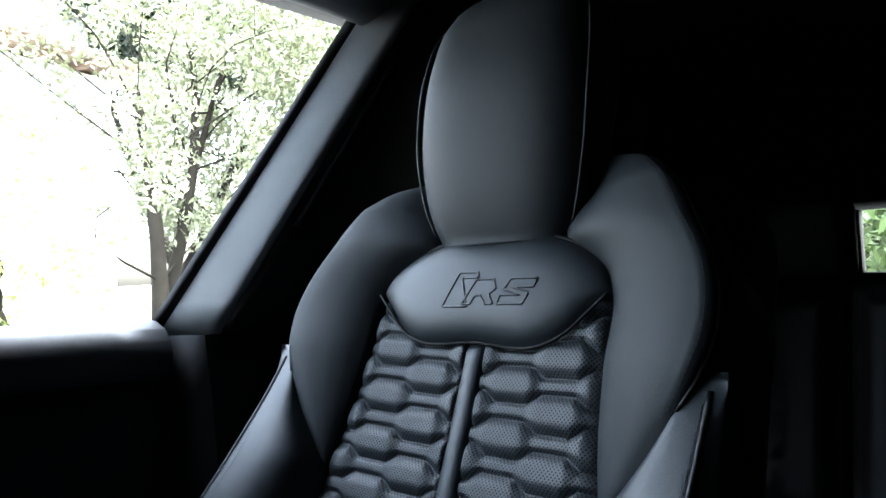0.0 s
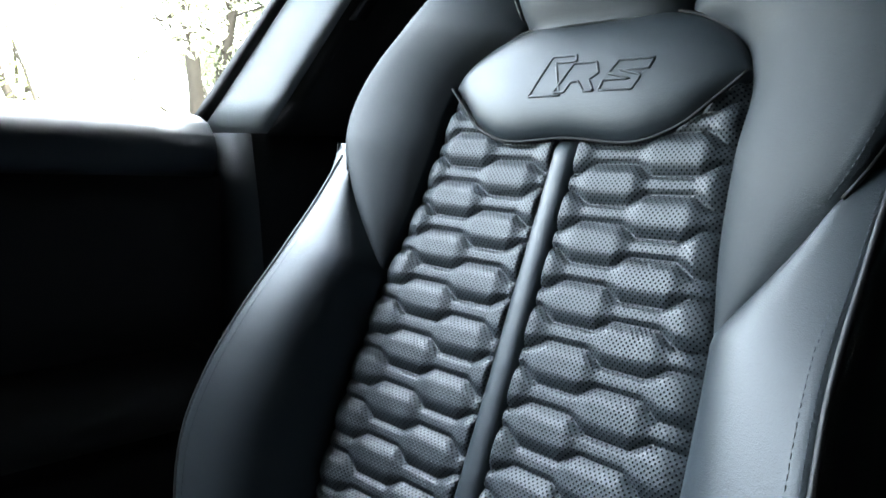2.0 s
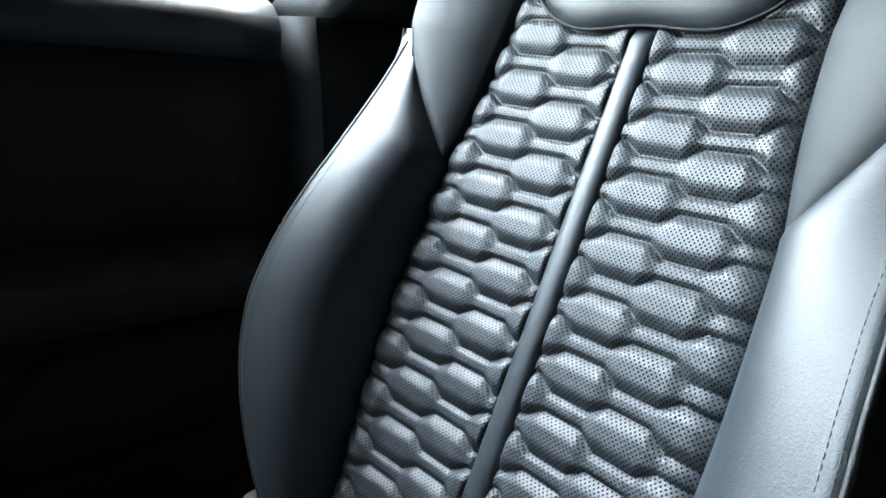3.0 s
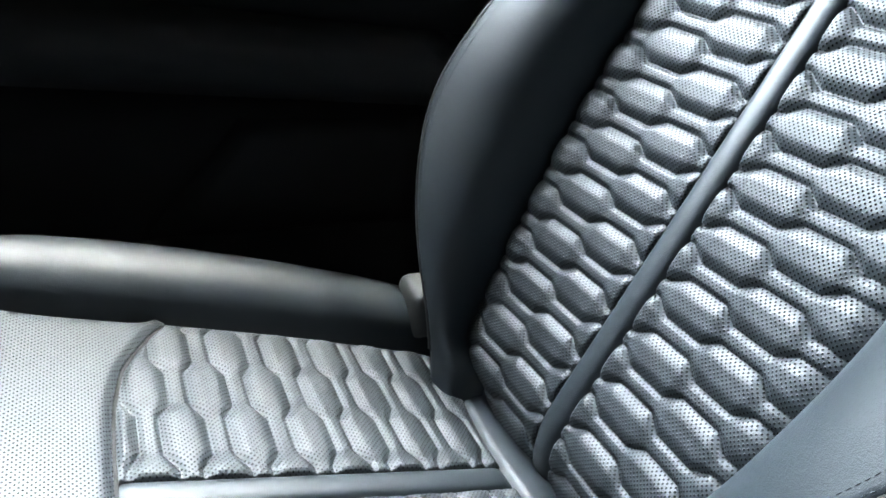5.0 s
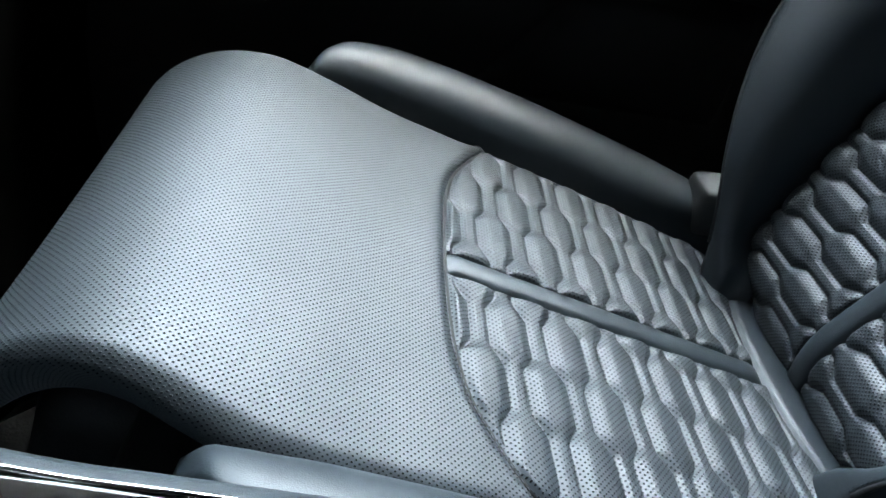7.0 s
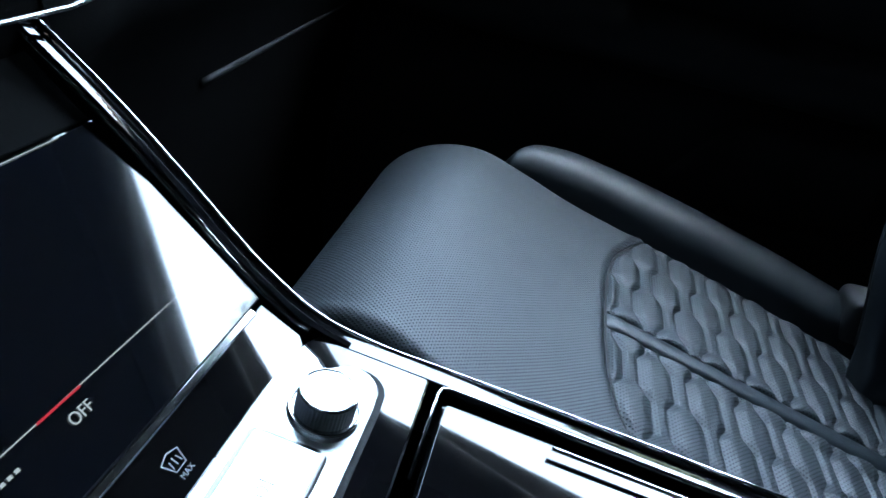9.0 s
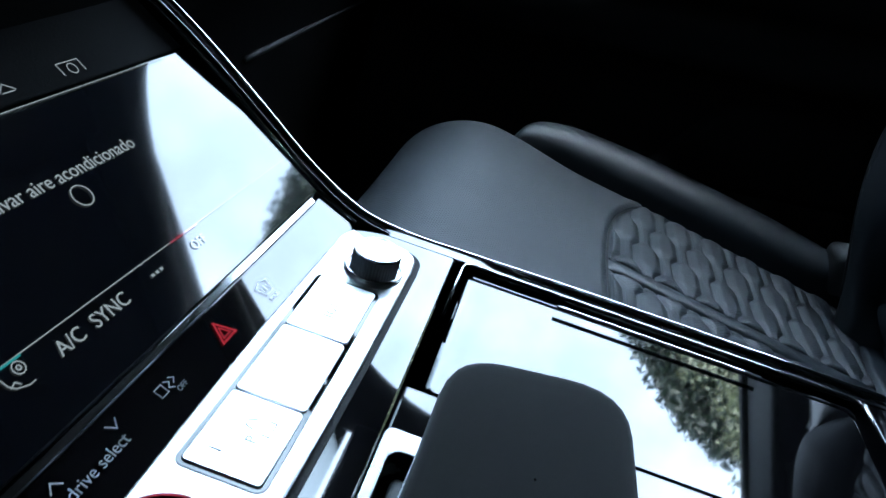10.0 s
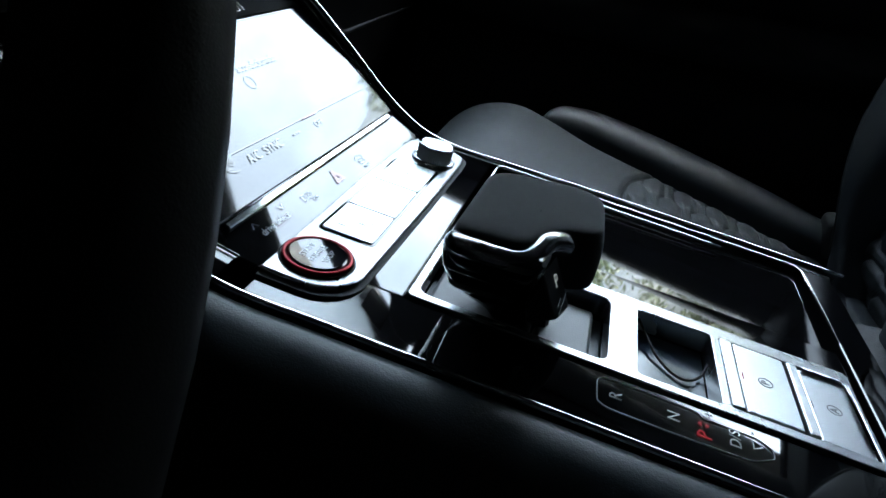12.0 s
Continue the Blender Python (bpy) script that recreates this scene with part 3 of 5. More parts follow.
BOLSTER_F = [(0, 0), (0.14, 0.09), (0.28, 0.22), (0.40, 0.39), (0.49, 0.57), (0.56, 0.75), (0.62, 0.90), (0.68, 1.0), (1.0, 1.0)]
BOLSTER_H = [(0, 0), (0.14, 0.28), (0.28, 0.56), (0.40, 0.735), (0.49, 0.845), (0.56, 0.92), (0.62, 0.972), (0.67, 1.0), (0.70, 0.985), (0.74, 0.91), (0.78, 0.75), (0.86, 0.42), (0.93, 0.1), (1.0, -0.7)]


def back_bolster(side):
    s = np.linspace(-0.09, 0.555, 86)[:, None]
    c = np.linspace(0, 1, 44)[None, :]
    xb = np.where(s < 0.432, seat_edge(s), curve_at(s, [(0.43, 0.1665), (0.49, 0.211), (0.555, 0.248)]))
    xr, dr = curve_at(s, R_X), curve_at(s, R_D)
    base = curve_at(s, [(-0.09, 0.011), (0.405, 0.011), (0.432, 0.0155), (0.45, 0.0235), (0.47, 0.031), (0.49, 0.0372), (0.51, 0.042), (0.555, 0.046)])
    xb = xb - 0.003
    f = curve_at(c, BOLSTER_F)
    over = curve_at(c, [(0, 0), (0.66, 0.0), (0.76, 0.006), (0.86, 0.012), (1.0, 0.015)])
    hh = curve_at(c, BOLSTER_H)
    x = xb + (xr - xb) * f + over
    d = base + (dr - base) * hh
    return under(seat, sheet("backrest_bolster", back_at(side * x, s + 0 * x, d), leather, None, "smooth leather side bolster", skirt=tuple(-N * 0.03), flip=side < 0))


back_bolster(1)
back_bolster(-1)

# hard shell behind the padding
bm = bmesh.new()
box_bm(bm, (-0.245, -0.02, -0.16), (0.245, 0.76, -0.004), 0.05, 4)
bm.transform(Matrix(((1, 0, 0, 0), (0, U[1], N[1], B0[1]), (0, U[2], N[2], B0[2]), (0, 0, 0, 1))))
under(seat, part("back_shell", bm, plastic, None, "black plastic shell"))

# cushion
TF = [(0.0, 0.326), (0.05, 0.325), (0.10, 0.321), (0.134, 0.313), (0.162, 0.299), (0.182, 0.287), (0.197, 0.276)]


def cushion_dish(x, t):
    return 0.006 * (np.abs(x) / 0.2) ** 2 - 0.012 * np.clip((0.02 - t) / 0.06, 0, 1) ** 2


def cushion_insert(side):
    a = np.linspace(0, 1, 110)[None, :]
    b = np.linspace(0, 1, 330)[:, None]
    top = curve_at(0.0135 + a * 0.183, TF)
    bot = 0.003 - 0.030 * ((0.0135 + a * 0.183) / 0.17) ** 2
    t = bot + (top - bot) * b
    e = curve_at(t, [(-0.04, 0.178), (0.05, 0.186), (0.14, 0.193), (0.34, 0.197)])
    x = 0.0135 + a * (e - 0.0135)
    h = quilt(x, t, 0.057, 0.054, 0.355, 0.2765, 0.0250, 0.0050, 0.0054, 0.72, 0.9)
    rim = least([(1 - a) * 0.19, a * 0.19 + 0.002, (1 - b) * 0.36, b * 0.36])
    k = ease(rim / 0.006)
    d = cushion_dish(x, t) + h * k + 0.001 * (1 - k)
    uv = np.stack([np.broadcast_to(x * side, t.shape), t], -1)
    return under(seat, sheet("cushion_quilt", cushion_at(side * x, t, d), leather_seat, None, "perforated quilted leather with padded hexagons", uv, skirt=tuple(-M * 0.03), flip=side > 0))


cushion_insert(1)
cushion_insert(-1)
ridge("cushion_welt", cushion_at, 0.003, 0.327, 0.0145, 0.0052, cushion_dish)

# perforated front of the cushion, rolled over its front edge
cc = np.linspace(-1, 1, 90)[None, :]
bb = np.linspace(0, 1, 90)[:, None]
xw = np.where(cc < 0, 0.215, 0.200) * np.sign(cc) * np.abs(cc) ** 0.72
start = curve_at(np.abs(xw), TF)
L1, RAD = 0.486, 0.112
length = (L1 - start) + RAD * 1.75
q = bb * length
flat_part = np.minimum(q, L1 - start)
ang = np.clip(q - (L1 - start), 0, None) / RAD
t_ = start + flat_part + RAD * np.sin(np.clip(ang, 0, math.pi * 0.55))
drop = RAD * (1 - np.cos(np.clip(ang, 0, math.pi * 0.55)))
lift = 0.0065 * ease(q / 0.010)
side_fall = 0.012 * np.clip((np.abs(cc) - 0.88) / 0.12, 0, 1) ** 2.2
wx = xw * (1 - 0.06 * ease((t_ - 0.42) / 0.14)) + ease((t_ - 0.42) / 0.15) * (0.006 + 0.018 * np.clip(-cc, 0, 1) ** 2)
d_ = cushion_dish(wx, t_) + lift + 0.010 * ease((t_ - 0.36) / 0.14) - drop - side_fall * ease(q / 0.03)
under(seat, sheet("cushion_front", cushion_at(wx + 0 * t_, t_, d_), leather_seat, None, "perforated leather thigh support",
                              np.stack([wx + np.sign(cc) * side_fall + 0 * t_, start + q], -1), skirt=tuple(-M * 0.05), flip=True, tuck=0.16))

cc = np.linspace(-1, 1, 40)[None, :]
bb = np.linspace(0, 1, 14)[:, None]
under(seat, sheet("cushion_rear", cushion_at(0.187 * cc + 0 * bb, 0.0025 - 0.030 * (1.1 * cc) ** 2 - 0.105 * bb, 0.0035 + 0.007 * np.sin(math.pi * np.clip(bb * 1.6, 0, 1)) - 0.03 * bb ** 2 + 0 * cc), leather, None, "smooth leather band", skirt=tuple(-M * 0.04)))

CR_X = [(-0.10, 0.226), (-0.05, 0.244), (0.05, 0.259), (0.15, 0.264), (0.25, 0.265), (0.35, 0.261), (0.41, 0.256), (0.445, 0.246), (0.47, 0.224)]
CR_D = [(-0.10, 0.032), (-0.05, 0.043), (0.0, 0.047), (0.05, 0.049), (0.15, 0.0505), (0.28, 0.0495), (0.36, 0.0465), (0.40, 0.0430), (0.43, 0.037), (0.45, 0.030), (0.463, 0.017), (0.47, -0.004)]


def cushion_bolster(side):
    t = np.concatenate([np.linspace(-0.09, 0.40, 54), 0.40 + 0.070 * np.sin(np.linspace(0.06, 1, 16) * math.pi / 2)])[:, None]
    c = np.linspace(0, 1, 40)[None, :]
    xb = 0.203 + 0 * t
    xr, dr = curve_at(t, CR_X), curve_at(t, CR_D)
    f = curve_at(c, [(0, 0), (0.2, 0.10), (0.38, 0.30), (0.50, 0.55), (0.58, 0.78), (0.66, 1.0), (1.0, 1.0)])
    over = curve_at(c, [(0, 0), (0.65, 0.0), (0.75, 0.004), (0.86, 0.009), (1.0, 0.012)]) * ease((0.50 - t) / 0.10)
    hh = curve_at(c, [(0, 0), (0.2, 0.42), (0.38, 0.76), (0.50, 0.91), (0.58, 0.978), (0.65, 1.0), (0.68, 1.0), (0.72, 0.95), (0.80, 0.75), (0.9, 0.4), (1.0, -0.4)])
    base = -0.035
    d = base + (dr - base) * hh
    d = np.where(c > 0.9, np.minimum(d, base), d)
    return under(seat, sheet("cushion_bolster", cushion_at(side * (xb + (xr - xb) * f + over), t + 0 * c, d), leather, None, "smooth leather side bolster", skirt=tuple(-M * 0.10), flip=side > 0))


cushion_bolster(1)
cushion_bolster(-1)
bm = bmesh.new()
box_bm(bm, (-0.235, 0.0, -0.16), (0.235, 0.50, -0.045), 0.03, 3)
box_bm(bm, (-0.165, 0.40, -0.17), (0.165, 0.555, -0.06), 0.03, 3)
bm.transform(Matrix(((1, 0, 0, 0), (0, V[1], M[1], C0[1]), (0, V[2], M[2], C0[2]), (0, 0, 0, 1))))
under(seat, part("cushion_base", bm, plastic, None, "black seat base"))
for sx in (-0.2, 0.2):
    under(seat, box_part("seat_rail", (sx - 0.025, 0.15, -0.38), (sx + 0.025, 0.72, -0.30), plastic))


# ---- centre console ----
console = thing("centre_console", "gloss black centre console with chrome edges and metal panels", "car console", at=(CX, 0.6, -0.38))


def frame_of(origin, along_v, normal):
    o, v, n = Vector(origin), Vector(along_v), Vector(normal)
    return Matrix(((1, v.x, n.x, o.x), (0, v.y, n.y, o.y), (0, v.z, n.z, o.z), (0, 0, 0, 1)))


DECK = frame_of((0, 0.60, 0.0883), (0, 0.99, 0.1413), (0, -0.1413, 0.99))
# the touch strip and the screen are turned a little to the driver
TOUCH = Matrix(((0.9573, 0.0195, -0.0349, -0.0212), (-0.0261, 0.8640, -0.5048, 0.7299), (0.0235, 0.5064, 0.8625, 0.1193), (0, 0, 0, 1)))
SCREEN = Matrix(((0.9630, 0.0790, -0.0349, -0.0206), (-0.0289, 0.8027, -0.6153, 0.7473), (0.0201, 0.6307, 0.7875, 0.1326), (0, 0, 0, 1)))


def rect(x0, x1, v0, v1, r=0.0, n=4):
    if r <= 0:
        return [(x0, v0), (x1, v0), (x1, v1), (x0, v1)]
    return rounded(x1 - x0, v1 - v0, r, n, (x0 + x1) / 2, (v0 + v1) / 2)[::1]


def plate(name, outline, h0, h1, mat, label="", bevel=0.0012, m=DECK):
    return under(console, prism(name, outline, h0, h1, mat, None, label, bevel, 2, m))


# gloss black deck, in the fields that its seams part
DECK_SHAPE = [(-0.5275, 0.0755), (-0.3005, 0.0755), (-0.3005, 0.0760), (-0.2990, 0.0760), (-0.2990, 0.1340), (-0.3140, 0.1410), (-0.5275, 0.1410)]
plate("deck", DECK_SHAPE, -0.03, 0.0, gloss_black, "gloss black trim")
strip = [[DECK @ Vector((x, v, h if h < -0.003 else h * float(ease((0.07 - v) / 0.05)))) for x, h in ((-0.3003, -0.004), (-0.3000, -0.0003), (-0.2990, 0.0), (-0.2965, -0.0001), (-0.2940, -0.0003), (-0.2915, -0.0006), (-0.2893, -0.0010))] for v in np.linspace(-0.19, 0.139, 40)]
under(console, sheet("deck_edge", strip, gloss_black, None, "gloss black rolled edge", skirt=(0, 0, -0.03)))
# the fields beside the lever and the panel lean a little to the driver
def leaned(x, angle):
    return DECK @ Matrix.Translation((x, 0, 0)) @ Matrix.Rotation(radians(angle), 4, "Y") @ Matrix.Translation((-x, 0, 0))


GEAR = leaned(-0.5275, -4.5)
plate("deck_side", rect(-0.5695, -0.5275, 0.0500, 0.1410), -0.03, 0.0, gloss_black, "gloss black trim", 0.0006, leaned(-0.5275, -3.2))
plate("gear_field", rect(-0.5695, -0.5275, -0.19, 0.0497), -0.03, 0.0, gloss_black, "gloss black trim", 0.0006, GEAR)
plate("deck_rear", rect(-0.527, -0.3005, -0.19, -0.1685), -0.03, 0.0, gloss_black, "gloss black trim")
tray_lid = plate("tray_lid", rect(-0.4128, -0.3045, -0.164, 0.0665, 0.006), -0.03, -0.0045, gloss_black, "sliding gloss black tray lid", 0.002, leaned(-0.3585, -0.9))
plate("deck_middle", rect(-0.4445, -0.4165, -0.166, 0.0745), -0.03, -0.0015, gloss_black, "gloss black trim")
under(console, tube("tray_grip", [DECK @ Vector((-0.3135, v, 0.0005)) for v in np.linspace(0.0125, -0.1057, 12)], 0.0012, chrome, None, "chrome grip strip"))
under(console, tube("tray_rim", [DECK @ Vector(p) for p in [(-0.3600, 0.0705, 0.001), (-0.3080, 0.0700, 0.001), (-0.3035, 0.0690, 0.001), (-0.3015, 0.0650, 0.001), (-0.3012, -0.10, 0.001), (-0.3012, -0.158, 0.001),
      (-0.3030, -0.1635, 0.001), (-0.309, -0.1665, 0.001), (-0.408, -0.1672, 0.001)]], 0.0009, chrome, None, "thin chrome rim"))


def swept(name, pts, sect, mat, label=""):
    """A moulding drawn along points of one upright plane; sect gives (outwards, up) offsets."""
    rows = []
    n = len(pts)
    for k, (x, y, z) in enumerate(pts):
        a, b = pts[max(k - 1, 0)], pts[min(k + 1, n - 1)]
        d = Vector((0, b[1] - a[1], b[2] - a[2])).normalized()
        up = Vector((0, -d.z, d.y))
        rows.append([Vector((x, y, z)) + Vector((o, 0, 0)) + up * h for o, h in sect])
    return under(console, sheet(name, [[tuple(v) for v in r] for r in rows], mat, None, label, skirt=None))


def fine(pts, n=70):
    ys = np.linspace(pts[0][0], pts[-1][0], n)
    return [(float(y), float(curve_at(y, pts))) for y in ys]


RIGHT = fine([(0.40, 0.0600), (0.50, 0.0745), (0.609, 0.0897), (0.671, 0.0975), (0.705, 0.1020), (0.737, 0.1115), (0.768, 0.1335), (0.80, 0.1645), (0.834, 0.1965), (0.875, 0.230)])
LEFT = fine([(0.40, 0.0600), (0.50, 0.0745), (0.609, 0.0897), (0.70, 0.1025), (0.745, 0.1095), (0.775, 0.120), (0.805, 0.140), (0.84, 0.168), (0.875, 0.195)])
under(console, tube("chrome_edge", [(-0.2888, y, z + 0.001) for y, z in RIGHT], 0.0013, chrome, None, "polished chrome edge"))
under(console, tube("chrome_edge", [(-0.5715, y, z + 0.001) for y, z in LEFT], 0.0016, chrome, None, "polished chrome edge"))
swept("side_shoulder", [(-0.2870, y, z) for y, z in RIGHT], [(0, -0.001), (0.005, -0.003), (0.010, -0.009), (0.013, -0.020), (0.014, -0.05), (0.014, -0.20), (0.012, -0.5)], leather, "dark leather covered side")
swept("side_shoulder", [(-0.5735, y, z) for y, z in LEFT], [(0, -0.0035), (-0.002, -0.0012), (-0.008, 0.0), (-0.018, -0.003), (-0.027, -0.010), (-0.034, -0.021), (-0.038, -0.036), (-0.038, -0.06), (-0.030, -0.20), (-0.026, -0.5)], leather, "dark leather covered side")
swept("right_frame", [(-0.2885, y, z) for y, z in RIGHT if y > 0.715], [(0, -0.0010), (-0.0035, -0.0002), (-0.007, 0.0005), (-0.0105, 0.0011)], gloss_black, "gloss black frame")
under(console, tube("inner_chrome", [(-0.2998, y, z - 0.0025) for y, z in RIGHT if y > 0.733], 0.0016, chrome, None, "thin chrome rim"))
swept("left_frame", [(-0.5705, y, z) for y, z in LEFT if y > 0.745], [(0, 0.0), (0.004, 0.002), (0.014, 0.004), (0.021, 0.003)], gloss_black, "gloss black frame")

# screen and touch strip
display = plate("display", rect(-0.5515, -0.2995, 0.0025, 0.1065), -0.012, 0.0, screen_glass, "dark glossy climate touch display", 0.001, SCREEN)
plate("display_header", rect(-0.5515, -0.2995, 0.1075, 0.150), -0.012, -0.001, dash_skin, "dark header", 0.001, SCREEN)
touch = plate("touch_strip", [(-0.534, -0.0035), (-0.3035, -0.0035), (-0.2995, 0.0005), (-0.2995, 0.0235), (-0.5515, 0.0275), (-0.5505, 0.012), (-0.5455, 0.000), (-0.540, -0.0025)], -0.012, 0.0, gloss_black, "gloss black touch strip", 0.0008, TOUCH)
plate("display_bar", rect(-0.5400, -0.3085, 0.0222, 0.0264, 0.0008), 0.0005, 0.0026, chrome, "slim chrome bar", 0.0008, TOUCH)

# brushed metal panel with the start button, keys and volume knob
PANEL = [(-0.5505, 0.1415)]
for k in range(7):
    a = radians(180 + 15 * k)
    PANEL.append((-0.5275 + 0.0235 * math.cos(a), 0.1215 + 0.0245 * math.sin(a)))
PANEL += [(-0.50, 0.0965), (-0.42, 0.0950), (-0.335, 0.0945)]
for k in range(10):
    a = radians(-80 + 17 * k)
    PANEL.append((-0.3265 + 0.0135 * math.cos(a), 0.1085 + 0.0135 * math.sin(a)))
PANEL += [(-0.3165, 0.127), (-0.311, 0.1365), (-0.3225, 0.1405), (-0.42, 0.1425)]
metal_panel = plate("metal_panel", PANEL[::-1], -0.02, 0.0035, satin, "brushed aluminium panel", 0.0012)
plate("panel_gap", [(-0.43 + (x + 0.43) * 1.026, v - 0.0028 * float(ease((0.130 - v) / 0.02))) for x, v in PANEL[::-1]], -0.02, 0.0006, plastic, "dark seam round the panel", 0.0004)
plate("key_well", rect(-0.4985, -0.3655, 0.1030, 0.1365, 0.004), 0.0030, 0.0038, gloss_black, "dark key surround", 0.0003)
for x0, x1 in ((-0.4965, -0.4590), (-0.4582, -0.4128), (-0.4120, -0.3675)):
    plate("key", rect(x0, x1, 0.1050, 0.1345, 0.002), 0.0030, 0.0047, key_metal, "satin metal key", 0.0006)


def disc(name, c, r, h0, h1, mat, label="", m=DECK, n=40, bevel=0.0008, ribs=0):
    out = [(c[0] + (r - (0.0004 if ribs and k % 2 else 0)) * math.cos(2 * math.pi * k / n), c[1] + (r - (0.0004 if ribs and k % 2 else 0)) * math.sin(2 * math.pi * k / n)) for k in range(n)]
    return plate(name, out, h0, h1, mat, label, bevel, m)


def ring(name, c, r, tube_r, h, mat, label="", m=DECK, n=48):
    pts = [m @ Vector((c[0] + r * math.cos(2 * math.pi * k / n), c[1] + r * math.sin(2 * math.pi * k / n), h)) for k in range(n + 1)]
    return under(console, tube(name, pts, tube_r, mat, None, label, 8, 1.0, m.to_3x3() @ Vector((0, 0, 1))))


SC = (-0.5272, 0.1225)
disc("start_well", SC, 0.0195, 0.003, 0.0042, plastic, "dark button well")
ring("start_ring", SC, 0.0168, 0.0015, 0.0050, red_ring, "red anodised ring")
disc("start_button", SC, 0.0152, 0.003, 0.0066, gloss_black, "gloss black engine start button", bevel=0.0012)
KC = (-0.3450, 0.1135)
disc("knob_seat", KC, 0.0160, 0.003, 0.0045, satin, "brushed metal knob surround")
ring("knob_collar", KC, 0.0150, 0.0009, 0.0050, chrome, "chrome collar")
disc("volume_knob", KC, 0.0128, 0.0035, 0.0148, dark_chrome, "dark metal ribbed volume knob", n=96, bevel=0.0005, ribs=1)
disc("knob_cap", KC, 0.0120, 0.0140, 0.0158, brushed, "brushed knob cap", bevel=0.0012)
ring("knob_rim", KC, 0.0119, 0.0008, 0.0152, chrome, "chrome rim")

# metal frame of the gear lever, its wells and buttons
under(console, holed("lever_frame", rect(-0.5265, -0.4465, -0.1605, 0.0748, 0.004, 5),
                     [rect(-0.5208, -0.4577, -0.0268, 0.0702, 0.006, 5), rect(-0.5208, -0.4577, -0.0833, -0.0422, 0.0022, 4), rect(-0.5203, -0.4579, -0.1578, -0.0876, 0.002, 4)],
                     -0.010, 0.0022, satin, None, "brushed aluminium frame round the gear lever", 0.0006, DECK))
plate("lever_well", rect(-0.5203, -0.4577, -0.0268, 0.0700), -0.05, -0.014, tray_dark, "dark lever well", 0.0)
plate("lever_gate", rect(-0.5150, -0.4630, -0.0200, 0.010, 0.003), -0.024, -0.006, tray_dark, "dark sliding gate", 0.002)
plate("lever_gate", rect(-0.5150, -0.4630, 0.0115, 0.066, 0.003), -0.024, -0.005, tray_dark, "dark sliding gate", 0.002)
plate("compartment_well", rect(-0.5203, -0.4577, -0.0833, -0.0422), -0.05, -0.011, tray_mat, "shallow blue grey tray", 0.0)
under(console, tube("cable", smooth_line([DECK @ Vector(p) for p in [(-0.4600, -0.0440, -0.002), (-0.4680, -0.0500, -0.006), (-0.4800, -0.0560, -0.0085), (-0.4900, -0.0640, -0.0095), (-0.4935, -0.0720, -0.0090), (-0.4880, -0.0790, -0.0075), (-0.4780, -0.0830, -0.005)]]), 0.0008, plastic, None, "thin black cable"))
plate("brake_key_lip", rect(-0.5195, -0.4585, -0.0945, -0.0880, 0.001), -0.01, 0.0030, key_metal, "satin metal key", 0.0008)
plate("brake_key", rect(-0.5195, -0.4585, -0.1225, -0.0952, 0.001), -0.01, 0.0026, key_metal, "satin metal parking brake key", 0.001)
plate("hold_key_lip", rect(-0.5195, -0.4585, -0.1300, -0.1245, 0.001), -0.01, 0.0030, key_metal, "satin metal key", 0.0008)
plate("hold_key", rect(-0.5195, -0.4585, -0.1570, -0.1308, 0.002), -0.01, 0.0012, key_metal, "satin metal hold key", 0.001)
under(console, tube("hold_key_edge", [DECK @ Vector(p) for p in [(-0.4600, -0.133, 0.0024), (-0.4600, -0.153, 0.0024), (-0.4630, -0.1555, 0.0024), (-0.514, -0.1555, 0.0024)]], 0.0013, chrome, None, "bright key edge"))

# gear display printed on the left field: a thin frame
GD = [(-0.5310, -0.028), (-0.5315, -0.070), (-0.5345, -0.0735), (-0.5345, -0.098), (-0.5385, -0.1050), (-0.5440, -0.1050), (-0.5505, -0.094), (-0.5515, -0.060), (-0.5515, -0.030), (-0.5485, -0.0245), (-0.5345, -0.0235), (-0.5310, -0.028)]
GD = [a for p, q in zip(GD[:-1], GD[1:]) for a in ((p[0] * 0.85 + q[0] * 0.15, p[1] * 0.85 + q[1] * 0.15), (p[0] * 0.15 + q[0] * 0.85, p[1] * 0.15 + q[1] * 0.85))]
GD = GD + GD[:1]
under(console, tube("gear_frame", smooth_line([GEAR @ Vector((x, v, 0.0003)) for x, v in GD], 5), 0.00030, print_white, None, "thin printed frame"))


# writing: flat letters on the panels, as curves of the built-in font
def writing(name, text, m, x, v, size, mat, turn=0.0, shear=0.0, parent=console, lift=0.0006, label=""):
    cu = bpy.data.curves.new(name, "FONT")
    cu.body, cu.size, cu.extrude, cu.shear, cu.align_x, cu.align_y = text, size, 0.00008, shear, "CENTER", "CENTER"
    tmp = bpy.data.objects.new(name, cu)
    scene.collection.objects.link(tmp)
    dg = bpy.context.evaluated_depsgraph_get()
    me = bpy.data.meshes.new_from_object(tmp.evaluated_get(dg))
    bpy.data.objects.remove(tmp)
    me.transform(m @ Matrix.Translation((x, v, lift)) @ Matrix.Rotation(radians(turn), 4, "Z"))
    me.materials.clear()
    me.materials.append(mat)
    ob = new(name, me)
    under(parent, ob)
    if label:
        tagged(ob, label)
    return ob


